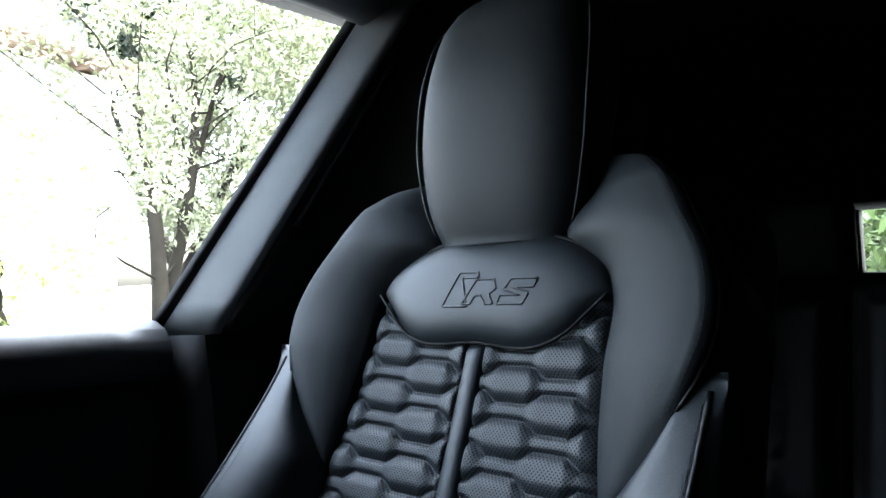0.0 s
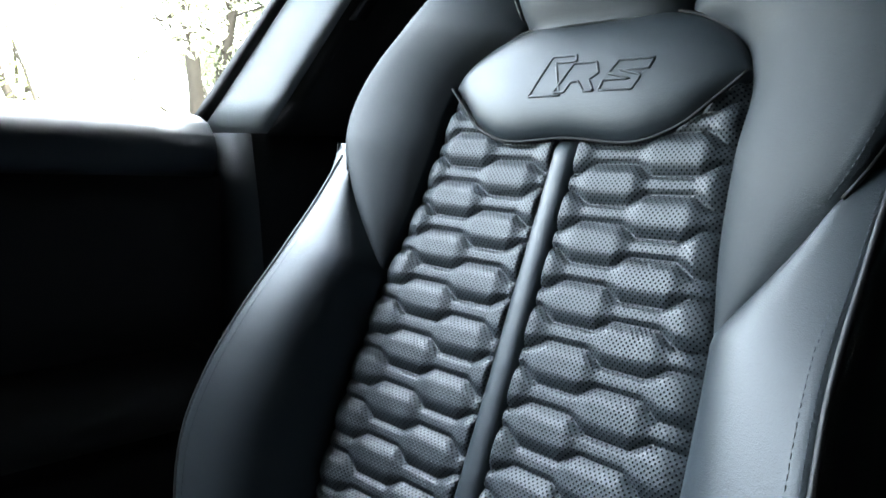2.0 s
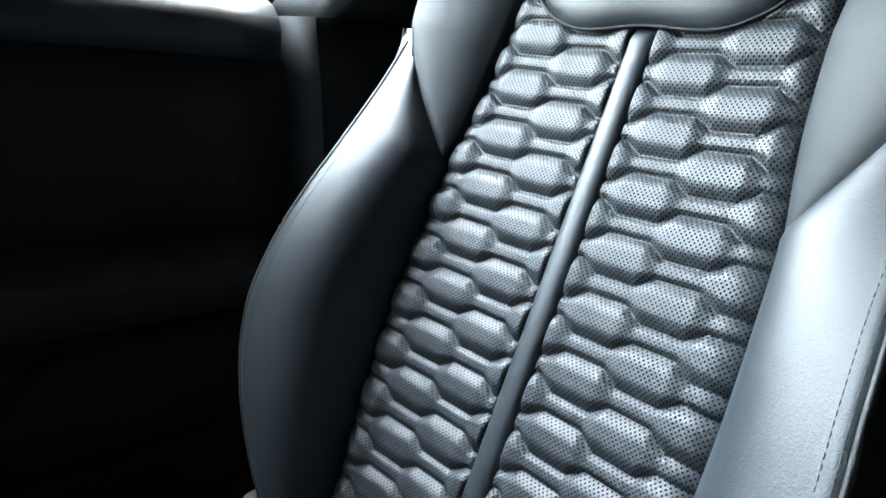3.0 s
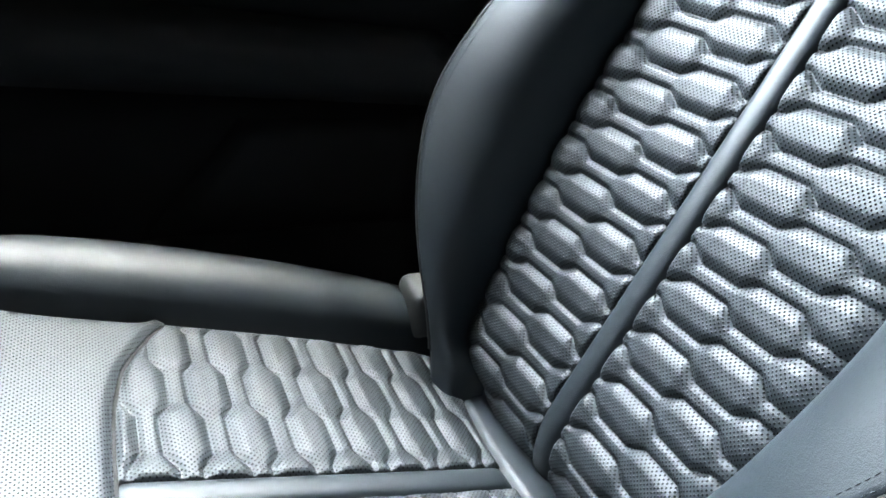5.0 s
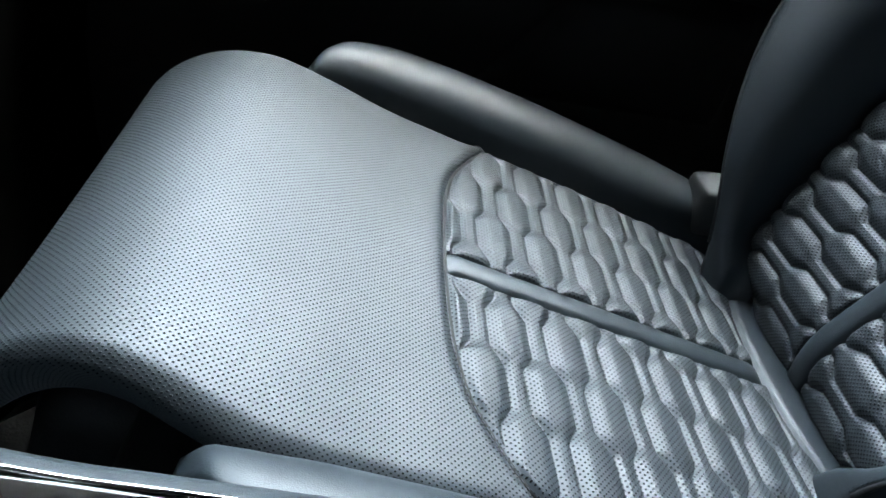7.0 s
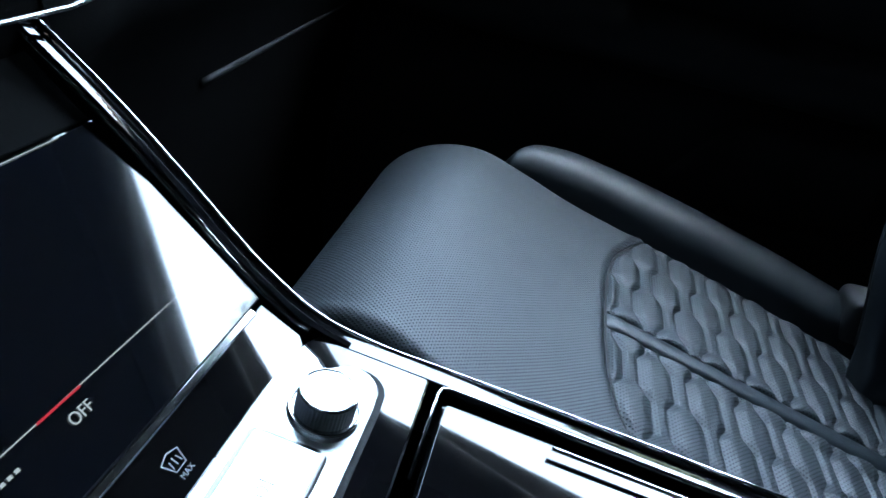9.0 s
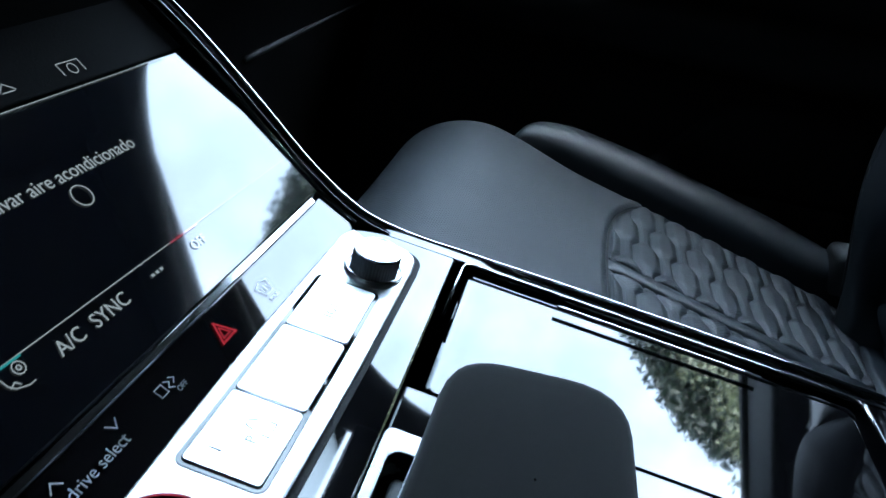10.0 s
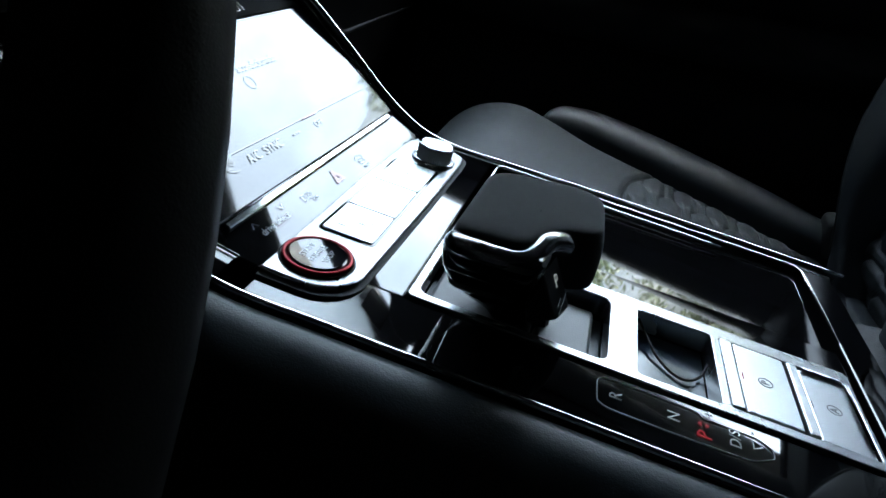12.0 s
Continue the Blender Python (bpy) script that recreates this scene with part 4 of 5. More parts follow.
def strokes(name, lines, m, mat, width=0.0005, lift=0.0006, parent=console, label=""):
    """A pictogram: polylines as thin flat bars on a panel."""
    verts, faces = [], []
    for line in lines:
        for (x0, v0), (x1, v1) in zip(line[:-1], line[1:]):
            d = Vector((x1 - x0, v1 - v0))
            if d.length < 1e-7:
                continue
            d.normalize()
            nx, nv = -d.y * width / 2, d.x * width / 2
            ex, ev = d.x * width / 2, d.y * width / 2
            b = len(verts)
            for h in (lift, lift + 0.00015):
                for px_, pv_ in ((x0 - ex + nx, v0 - ev + nv), (x0 - ex - nx, v0 - ev - nv), (x1 + ex - nx, v1 + ev - nv), (x1 + ex + nx, v1 + ev + nv)):
                    verts.append(m @ Vector((px_, pv_, h)))
            faces += [[b + 4, b + 5, b + 6, b + 7], [b, b + 3, b + 2, b + 1]] + [[b + k, b + (k + 1) % 4, b + 4 + (k + 1) % 4, b + 4 + k] for k in range(4)]
    ob = mesh_object(name, verts, faces, mat, None, label, smooth=False)
    return under(parent, ob)


def circle(c, r, n=20):
    return [(c[0] + r * math.cos(2 * math.pi * k / n), c[1] + r * math.sin(2 * math.pi * k / n)) for k in range(n + 1)]


writing("caption", "Activar aire acondicionado", SCREEN, -0.4315, 0.0735, 0.0083, ui_white)
strokes("icon", [circle((-0.4312, 0.0633), 0.0046)], SCREEN, ui_white)
strokes("divider", [[(-0.5365, 0.0298), (-0.305, 0.0280)]], SCREEN, ui_white, 0.0004)
strokes("divider", [[(-0.545, 0.1050), (-0.322, 0.1050)]], SCREEN, ui_white, 0.0004)
writing("caption", "SYNC", SCREEN, -0.4608, 0.0225, 0.0078, ui_white)
writing("caption", "A/C", SCREEN, -0.4820, 0.0225, 0.0078, ui_white)
writing("caption", "OFF", SCREEN, -0.4010, 0.0218, 0.0060, ui_white)
strokes("icon", [[(-0.4345, 0.0228), (-0.4340, 0.0228)], [(-0.4316, 0.0228), (-0.4311, 0.0228)], [(-0.4287, 0.0228), (-0.4282, 0.0228)]], SCREEN, ui_white, 0.0012)
strokes("level_bar", [[(-0.5138, 0.0293), (-0.4990, 0.0290)]], SCREEN, ui_teal, 0.0008, 0.0009)
strokes("level_bar", [[(-0.4140, 0.0287), (-0.3950, 0.0284)]], SCREEN, ui_red, 0.0008, 0.0009)


def seat_icon(x, v, extra):
    return [[(x - 0.005, v + 0.004), (x - 0.0045, v + 0.0005), (x - 0.003, v - 0.0015), (x + 0.001, v - 0.003), (x + 0.0035, v - 0.003)], [(x - 0.0042, v - 0.0005), (x - 0.002, v + 0.0004), (x - 0.0008, v - 0.0012)]] + extra


strokes("icon", seat_icon(-0.5260, 0.0225, [circle((-0.5235, 0.0235), 0.0026, 12), [(-0.5261, 0.0235), (-0.5209, 0.0235)], [(-0.5235, 0.0209), (-0.5235, 0.0261)]]), SCREEN, ui_white, 0.0004)
strokes("icon", seat_icon(-0.5045, 0.0230, [circle((-0.5020, 0.0262), 0.0022, 12), circle((-0.5020, 0.0262), 0.0008, 8)]), SCREEN, ui_white, 0.0004)
strokes("icon", [[(-0.4960, 0.0460), (-0.4935, 0.0452), (-0.4920, 0.0475), (-0.4895, 0.0520), (-0.4870, 0.0530)]], SCREEN, ui_white, 0.0004)
strokes("icon", [circle((-0.3810, 0.1142), 0.0026, 12), [(-0.3880, 0.1120), (-0.3880, 0.1180), (-0.3745, 0.1180), (-0.3745, 0.1120)]], SCREEN, ui_white, 0.0004, 0.0002)
for x in (-0.420, -0.458, -0.498):
    strokes("icon", [[(x - 0.004, 0.1130), (x, 0.1165), (x + 0.004, 0.1130)], [(x - 0.003, 0.1125), (x + 0.003, 0.1125)]], SCREEN, ui_white, 0.0004, 0.0002)
writing("caption", "drive select", TOUCH, -0.5095, 0.0112, 0.0062, print_white)
strokes("icon", [[(-0.5260, 0.0158), (-0.5235, 0.0185), (-0.5210, 0.0158)]], TOUCH, print_white, 0.0005)
strokes("icon", [[(-0.4975, 0.0185), (-0.4950, 0.0155), (-0.4925, 0.0185)]], TOUCH, print_white, 0.0005)
strokes("icon", [[(-0.4745, 0.0110), (-0.4745, 0.0150), (-0.4705, 0.0150), (-0.4705, 0.0110), (-0.4745, 0.0110)], [(-0.4690, 0.0150), (-0.4670, 0.0135), (-0.4690, 0.0120), (-0.4670, 0.0105)], [(-0.4660, 0.0150), (-0.4640, 0.0135), (-0.4660, 0.0120)]], TOUCH, print_white, 0.0004)
writing("caption", "OFF", TOUCH, -0.4645, 0.0088, 0.0032, print_white)
HZ = (-0.4300, 0.0108)
for r, w in ((0.0058, 0.0010), (0.0030, 0.0007)):
    strokes("hazard_sign", [[(HZ[0] + r * math.cos(radians(90 + 120 * k)), HZ[1] + r * math.sin(radians(90 + 120 * k))) for k in range(4)]], TOUCH, ui_red, w, label="red warning triangle")
strokes("icon", [[(-0.3965, 0.0135), (-0.3945, 0.0080), (-0.3885, 0.0080), (-0.3865, 0.0135), (-0.3915, 0.0150), (-0.3965, 0.0135)], [(-0.3940, 0.0095), (-0.3935, 0.0120)], [(-0.3915, 0.0095), (-0.3915, 0.0125)], [(-0.3890, 0.0095), (-0.3895, 0.0120)]], TOUCH, print_white, 0.0004)
writing("caption", "MAX", TOUCH, -0.3915, 0.0052, 0.0033, print_white)
for k, wtxt in enumerate(("START", "ENGINE", "STOP")):
    writing("caption", wtxt, DECK, SC[0], SC[1] + 0.0058 - 0.0058 * k, 0.0048, print_white, lift=0.0067)
strokes("icon", [[(-0.4880, 0.128), (-0.4880, 0.124)]], DECK, print_grey, 0.0006, 0.0048)
writing("caption", "P", DECK, -0.4790, 0.1170, 0.006, print_grey, lift=0.0048)
strokes("icon", [[(-0.4745, 0.119), (-0.4735, 0.122), (-0.4705, 0.122), (-0.4695, 0.119)], [(-0.4755, 0.115), (-0.4755, 0.112), (-0.4685, 0.112), (-0.4685, 0.115)]], DECK, print_grey, 0.0004, 0.0048)
strokes("icon", [circle((-0.3930, 0.1195), 0.0022, 10), [(-0.3975, 0.1225), (-0.3975, 0.1165)], [(-0.3885, 0.1225), (-0.3885, 0.1165)]], DECK, print_grey, 0.0004, 0.0048)
LAT = 0.0003
writing("gear_letter", "R", GEAR, -0.5413, -0.0330, 0.0085, print_white, 0, lift=LAT)
writing("gear_letter", "N", GEAR, -0.5402, -0.0600, 0.0085, print_white, 0, lift=LAT)
writing("gear_letter", "P", GEAR, -0.5450, -0.0740, 0.0095, ui_red, 0, lift=LAT)
strokes("gear_mark", [[(-0.5392, -0.0722), (-0.5384, -0.0714), (-0.5376, -0.0722)], [(-0.5392, -0.0748), (-0.5384, -0.0756), (-0.5376, -0.0748)]], GEAR, ui_red, 0.0009, LAT)
writing("gear_letter", "D/S", GEAR, -0.5400, -0.0880, 0.0075, print_white, 0, lift=LAT)
writing("gear_mark", "+", GEAR, -0.5300, -0.0770, 0.0080, print_white, lift=LAT)
writing("gear_mark", "-", GEAR, -0.5320, -0.0960, 0.0080, print_white, lift=LAT)
strokes("gear_mark", [[(-0.5420, -0.0960), (-0.5365, -0.0960), (-0.5392, -0.1005), (-0.5420, -0.0960)]], GEAR, print_white, 0.0005, LAT)
strokes("brake_mark", [[(-0.4870, -0.0965), (-0.4920, -0.0965)]], DECK, red_ring, 0.0009, 0.0028)
strokes("brake_mark", [circle((-0.4885, -0.1085), 0.0036, 16)], DECK, print_grey, 0.0004, 0.0028)
writing("brake_mark", "P", DECK, -0.4885, -0.1085, 0.0060, print_grey, lift=0.0028)
strokes("hold_mark", [circle((-0.4885, -0.1440), 0.0036, 16), [(-0.4870, -0.1325), (-0.4920, -0.1325)]], DECK, print_grey, 0.0004, 0.0014)
writing("hold_mark", "A", DECK, -0.4885, -0.1440, 0.0060, print_grey, lift=0.0014)

# ---- gear lever ----
lever = thing("gear_lever", "black suede gear lever with a polished metal band", "gear lever", at=(-0.49, 0.625, 0.09))


def soft_outline(corners, n=6):
    """A closed outline from (x, y, radius) corners, each rounded."""
    out, m = [], len(corners)
    for k, (x, y, r) in enumerate(corners):
        p, a, b = Vector((x, y)), Vector(corners[k - 1][:2]), Vector(corners[(k + 1) % m][:2])
        ra, rb = min(r, (a - p).length * 0.48), min(r, (b - p).length * 0.48)
        p0, p1 = p + (a - p).normalized() * ra, p + (b - p).normalized() * rb
        for j in range(n + 1):
            t = j / n
            out.append(p0 * (1 - t) ** 2 + p * 2 * t * (1 - t) + p1 * t * t)
    return out


def lever_block(name, corners, levels, mat, label="", slope=0.0, lean=0.0):
    """A rounded block as rings of one outline; levels gives (height, size) from foot to crown."""
    o = soft_outline(corners)
    cx, cy = sum(p.x for p in o) / len(o), sum(p.y for p in o) / len(o)
    zt = levels[-1][0]
    g = []
    for z, sc in levels:
        r = [(cx + (p.x - cx) * sc + lean * (zt - z), cy + (p.y - cy) * sc, z + slope * (p.y - cy) * sc) for p in o]
        g.append(r + [r[0]])
    return under(lever, sheet(name, g, mat, None, label, flip=True))


CROWN = [(0.0, 0.955), (0.2, 0.985), (0.40, 1.0), (0.56, 1.0), (0.72, 0.988), (0.84, 0.962), (0.935, 0.93), (0.968, 0.875), (0.988, 0.79), (1.0, 0.65), (1.008, 0.45), (1.012, 0.22), (1.013, 0.01)]
GRIP = [(-0.5435, 0.6550, 0.012), (-0.4500, 0.6530, 0.020), (-0.4440, 0.5880, 0.024), (-0.5085, 0.5860, 0.012), (-0.5165, 0.6090, 0.012), (-0.5425, 0.6205, 0.006)]
lever_block("suede_grip", GRIP, [(0.1165 + 0.0310 * q, sc) for q, sc in CROWN], alcantara, "dark grey suede grip", 0.06)
BODY = [(-0.5515, 0.6570, 0.014), (-0.4520, 0.6520, 0.018), (-0.4470, 0.5905, 0.020), (-0.5085, 0.5900, 0.008), (-0.5165, 0.6060, 0.006), (-0.5500, 0.6115, 0.008)]
lever_block("lower_body", BODY, [(0.076, 0.34), (0.086, 0.40), (0.094, 0.50), (0.101, 0.62), (0.108, 0.76), (0.115, 0.88), (0.122, 0.96), (0.129, 1.0), (0.136, 1.0), (0.1395, 0.97), (0.1408, 0.85), (0.1412, 0.02)], gloss_black, "gloss black tapered lower body", 0.05, 0.28)
# the metal band: along the driver's edge, stepping up towards the parking button
BAND = [(-0.5300, 0.6480, 0.1360), (-0.5395, 0.6505, 0.1400), (-0.5445, 0.6475, 0.1410), (-0.5455, 0.6400, 0.1405), (-0.5445, 0.6310, 0.1392), (-0.5415, 0.6225, 0.1380), (-0.5345, 0.6165, 0.1390), (-0.5250, 0.6125, 0.1410),
        (-0.5185, 0.6085, 0.1405), (-0.5125, 0.6045, 0.1375), (-0.5060, 0.6060, 0.1300)]


under(lever, tube("metal_band", smooth_line(BAND), 0.0056, band_metal, None, "polished dark metal band", 14))
under(lever, tube("face_rim", smooth_line([(-0.5520, 0.6500, 0.1330), (-0.5530, 0.6380, 0.1320), (-0.5525, 0.6250, 0.1300)]), 0.0005, satin, None, "fine bright ridge"))
# parking button on the rear face
d1 = Vector((0.0186, -0.0044, -0.002)).normalized()
d2 = Vector((0.008, 0.007, 0.016))
d2 = (d2 - d1 * d2.dot(d1)).normalized()
dn = d1.cross(d2).normalized()
PMAT = Matrix(((d1.x, d2.x, dn.x, -0.5315), (d1.y, d2.y, dn.y, 0.6050), (d1.z, d2.z, dn.z, 0.1275), (0, 0, 0, 1)))
under(lever, prism("parking_button", rounded(0.021, 0.030, 0.003, 4), -0.012, 0.0, door_skin, None, "dark parking button", 0.001, 2, PMAT))
writing("parking_letter", "P", PMAT, 0.001, 0, 0.0085, ui_white, lift=0.0004, parent=lever)
under(lever, tube("face_rim", smooth_line([(-0.5440, 0.6440, 0.1080), (-0.5445, 0.6330, 0.1075), (-0.5435, 0.6220, 0.1065)]), 0.0005, satin, None, "fine bright ridge"))
strokes("button_edge", [[(-0.0095, 0.0105), (0.0030, 0.0130)]], PMAT, chrome, 0.0007, 0.0004, lever)
strokes("button_edge", [[(-0.0050, -0.0100), (0.0000, -0.0080)], [(-0.0060, -0.0130), (0.0080, -0.0085)]], PMAT, chrome, 0.0008, 0.0004, lever)
under(lever, box_part("neck", (-0.500, 0.604, 0.066), (-0.472, 0.644, 0.096), plastic, None, "dark lever neck", 0.006))

# ---- dashboard, steering wheel, rear bench ----
dash = thing("dashboard", "black dashboard with a carbon trim strip", "dashboard", at=(CX, 1.1, -0.38))
D_SECT = [(0.955, -0.38), (0.96, -0.10), (0.93, 0.08), (0.905, 0.165), (0.885, 0.190), (0.872, 0.205), (0.868, 0.222), (0.872, 0.240), (0.880, 0.262), (0.872, 0.300), (0.90, 0.360), (0.98, 0.405), (1.15, 0.430), (1.46, 0.440)]
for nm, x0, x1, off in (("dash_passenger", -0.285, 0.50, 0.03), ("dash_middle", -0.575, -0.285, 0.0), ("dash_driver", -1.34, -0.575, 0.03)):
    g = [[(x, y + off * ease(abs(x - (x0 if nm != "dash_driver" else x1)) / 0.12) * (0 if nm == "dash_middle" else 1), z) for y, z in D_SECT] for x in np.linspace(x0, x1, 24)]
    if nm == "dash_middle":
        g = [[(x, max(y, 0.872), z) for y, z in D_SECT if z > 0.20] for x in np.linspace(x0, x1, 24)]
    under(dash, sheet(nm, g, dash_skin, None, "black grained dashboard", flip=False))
under(dash, tube("trim_edge", [(x, 0.866 + 0.03 * float(ease((x + 0.285) / 0.12)), 0.232) for x in np.linspace(-0.56, 0.48, 30)], 0.0014, satin, None, "thin satin trim line"))
under(dash, tube("glovebox_edge", [(x, 0.949, 0.118 + 0.04 * (x - 0.05)) for x in np.linspace(-0.02, 0.45, 14)], 0.004, plastic, None))

WC = (-0.865, 0.70, 0.33)
wheel = thing("steering_wheel", "black leather steering wheel with a broad hub", "steering wheel", at=WC)
WM = Matrix.Translation(WC) @ Matrix.Rotation(radians(-15), 4, "X")   # wheel plane: local x and z


def wheel_point(a, r, out=0.0):
    return WM @ Vector((r * math.cos(a), -out, r * math.sin(a)))


under(wheel, tube("rim", [wheel_point(2 * math.pi * k / 64, 0.182) for k in range(65)], 0.0165, rim_leather, None, "black leather rim", 14, 1.0, WM.to_3x3() @ Vector((0, 1, 0))))
for a in (-8, 188, 270):
    w = radians(a)
    under(wheel, tube("spoke", [wheel_point(w, r, 0.004) for r in np.linspace(0.05, 0.18, 8)], 0.030 if a != 270 else 0.034, plastic, None, "black spoke", 10, 0.35, WM.to_3x3() @ Vector((0, 1, 0))))
bm = bmesh.new()
box_bm(bm, (-0.095, -0.045, -0.085), (0.095, 0.03, 0.065), 0.03, 4)
bm.transform(WM)
under(wheel, part("hub", bm, rim_leather, None, "black padded hub"))
under(wheel, tube("column", [WM @ Vector((0, 0.02, 0)), WM @ Vector((0, 0.26, 0))], 0.06, plastic, None, "black column cover", 16, 1.0, (1, 0, 0)))

armrest = thing("storage_box", "dark leather topped storage box behind the console", "storage box", at=(CX, 0.2, -0.38))
under(armrest, box_part("armrest_pad", (-0.56, -0.15, 0.0), (-0.30, 0.372, 0.085), leather, None, "padded leather lid", 0.02, 4))
under(armrest, box_part("armrest_base", (-0.55, -0.16, -0.38), (-0.29, 0.41, 0.03), plastic, None, "black base", 0.01))

rear = thing("rear_bench", "dark quilted leather rear bench", "car seat", at=(CX, -1.0, -0.38))
for k in range(3):
    xa = -1.19 + 0.53 * k
    a = np.linspace(0, 1, 50)[None, :]
    b = np.linspace(0, 1, 70)[:, None]
    x = xa + 0.52 * a + 0 * b
    z = -0.02 + 0.46 * b + 0 * a
    u = np.abs(x - xa - 0.26)
    rim = least([a * 0.52, (1 - a) * 0.52, b * 0.46, (1 - b) * 0.46])
    y = -0.93 - 0.30 * (z - 0.0) + 0.035 * ease(rim / 0.05) + quilt(u, z, 0.06, 0.06, 0.33, 0.2, 0.03, 0.006, 0.008) * ease((0.16 - u) / 0.02) * ease((0.40 - z) / 0.02)
    under(rear, sheet("rear_backrest", np.stack([x, y, z], -1), leather_dark, None, "dark quilted leather", skirt=(0, -0.12, 0), flip=True))
    if k < 3:
        hx = (-0.92, -0.50, -0.005)[k]
        bm = bmesh.new()
        box_bm(bm, (hx - 0.135, -1.19, 0.43), (hx + 0.135, -1.09, 0.63), 0.04, 4)
        under(rear, part("rear_headrest", bm, leather_dark, None, "dark leather headrest"))
under(rear, box_part("rear_cushion", (-1.30, -1.02, -0.36), (0.46, -0.42, -0.03), leather_dark, None, "dark leather cushion", 0.04, 4))

# small cover between cushion and backrest, on the door side
hinge = box_part("hinge_cover", (0.205, 0.165, -0.120), (0.262, 0.248, -0.057), hinge_grey, None, "grey plastic hinge cover", 0.012, 3)
under(seat, hinge)


for sx_ in (0.172, 0.02, -0.165):
    bm = bmesh.new()
    bmesh.ops.create_uvsphere(bm, u_segments=12, v_segments=8, radius=0.0032, matrix=Matrix.Translation(Vector(cushion_at(sx_, -0.052 - 0.02 * (sx_ / 0.17) ** 2, 0.0035))))
    under(seat, part("stud", bm, chrome, None, "small bright metal stud"))


# ---- seams: rows of stitches and piping ----
def stitches(name, pts, mat=thread, size=0.0032, gap=0.0052, radius=0.00042):
    """A row of short threads along a line, joined into one part."""
    P = [Vector(p) for p in pts]
    acc, out = 0.0, []
    for a, b in zip(P[:-1], P[1:]):
        L = (b - a).length
        if L < 1e-6:
            continue
        d = (b - a) / L
        while acc < L:
            out.append((a + d * acc, d))
            acc += gap
        acc -= L
    verts, faces = [], []
    for c, d in out:
        s1 = d.orthogonal().normalized()
        s2 = d.cross(s1)
        k = len(verts)
        for e, rr in ((-size / 2, 0.5), (0.0, 1.0), (size / 2, 0.5)):
            for j in range(5):
                w = 2 * math.pi * j / 5
                verts.append(c + d * e + (s1 * math.cos(w) + s2 * math.sin(w)) * radius * rr)
        for q in (0, 5):
            for j in range(5):
                faces.append([k + q + j, k + q + (j + 1) % 5, k + q + 5 + (j + 1) % 5, k + q + 5 + j])
    ob = mesh_object(name, verts, faces, mat, None, "rows of fine stitching")
    tagged(ob, kind="stuff")
    return under(seat, ob)


def line_back(fx, fd, s0, s1, n=60):
    return [back_at(fx(s), s, fd(s)) for s in np.linspace(s0, s1, n)]


for sg in (1, -1):
    stitches("stitching", line_back(lambda s: sg * 0.0158, lambda s: float(back_dish(0.016, s)) + 0.0026, -0.02, 0.578))
    stitches("stitching", [cushion_at(sg * 0.0172, t, float(cushion_dish(0.017, t)) + 0.0022) for t in np.linspace(-0.03, 0.322, 40)])
    def crest(s, f):
        xb = float(seat_edge(s)) if s < 0.432 else float(curve_at(s, [(0.43, 0.1665), (0.49, 0.211), (0.555, 0.248)]))
        return xb + (float(curve_at(s, R_X)) - xb) * f
    for f_, h_ in ((0.90, 0.976), (0.985, 1.003)):
        stitches("stitching", line_back(lambda s: sg * crest(s, f_), lambda s: 0.0104 + (float(curve_at(s, R_D)) - 0.010) * h_, 0.0, 0.53, 60))
    under(seat, tube("bolster_piping", line_back(lambda s: sg * (crest(s, 1.0) + 0.0035), lambda s: 0.010 + (float(curve_at(s, R_D)) - 0.010) * 0.985, 0.0, 0.54, 60), 0.0023, leather_dark, None, "dark leather piping", 8))
    wing = WING[sg][18:66]
    under(seat, tube("shoulder_piping", [wing[k, 34] + N * 0.0004 for k in range(0, 48, 2)], 0.0016, leather_dark, None, "dark leather piping", 6))
    stitches("stitching", [wing[k, 31] + N * 0.0003 for k in range(48)])
    head = [back_at(sg * float(curve_at(s, H_W)) * 0.985, s, float(curve_at(s, H_F)) - 0.022) for s in np.linspace(0.70, 0.955, 30)]
    under(seat, tube("headrest_piping", head, 0.0016, leather_dark, None, "dark leather piping", 6))
edge = [cushion_at(x, float(curve_at(abs(x), TF)) + 0.003, float(cushion_dish(x, 0.32)) + 0.0035) for x in np.linspace(-0.19, 0.19, 60)]
stitches("stitching", edge)
under(seat, tube("front_seam", [cushion_at(x, float(curve_at(abs(x), TF)), float(cushion_dish(x, 0.32)) - 0.001) for x in np.linspace(-0.194, 0.194, 60)], 0.0028, plastic, None, "dark recessed seam", 6))
low = [back_at(x, float(curve_at(abs(x), PAD_LOW)) - 0.001, 0.0075 + float(back_dish(x, 0.58))) for x in np.linspace(-0.146, 0.146, 60)]
under(seat, tube("panel_seam", low, 0.0016, plastic, None, "dark recessed seam", 6))
high = [back_at(x, float(curve_at(abs(x), PAD_TOP)) + 0.001, 0.0065) for x in np.linspace(-0.146, 0.146, 60)]
under(seat, tube("panel_seam", high, 0.0016, plastic, None, "dark recessed seam", 6))


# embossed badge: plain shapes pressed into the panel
def emboss(name, pts, closed=True):
    loop = list(pts) + ([pts[0]] if closed else [])
    fine_ = []
    loop = [(0.041 + (x - 0.076) * 0.87, 0.611 + (s - 0.6195) * 1.37) for x, s in loop]
    for (x0, s0), (x1, s1) in zip(loop[:-1], loop[1:]):
        for k in range(6):
            fine_.append((x0 + (x1 - x0) * k / 6, s0 + (s1 - s0) * k / 6))
    fine_.append(loop[-1])
    line = [back_at(x, s, float(pad_depth(np.array(x), np.array(s))) - 0.0003) for x, s in fine_]
    return child_of(pad, tube(name, line, 0.0014, leather, None, "", 6))


def child_of(p, ob):
    ob.parent = p
    return ob


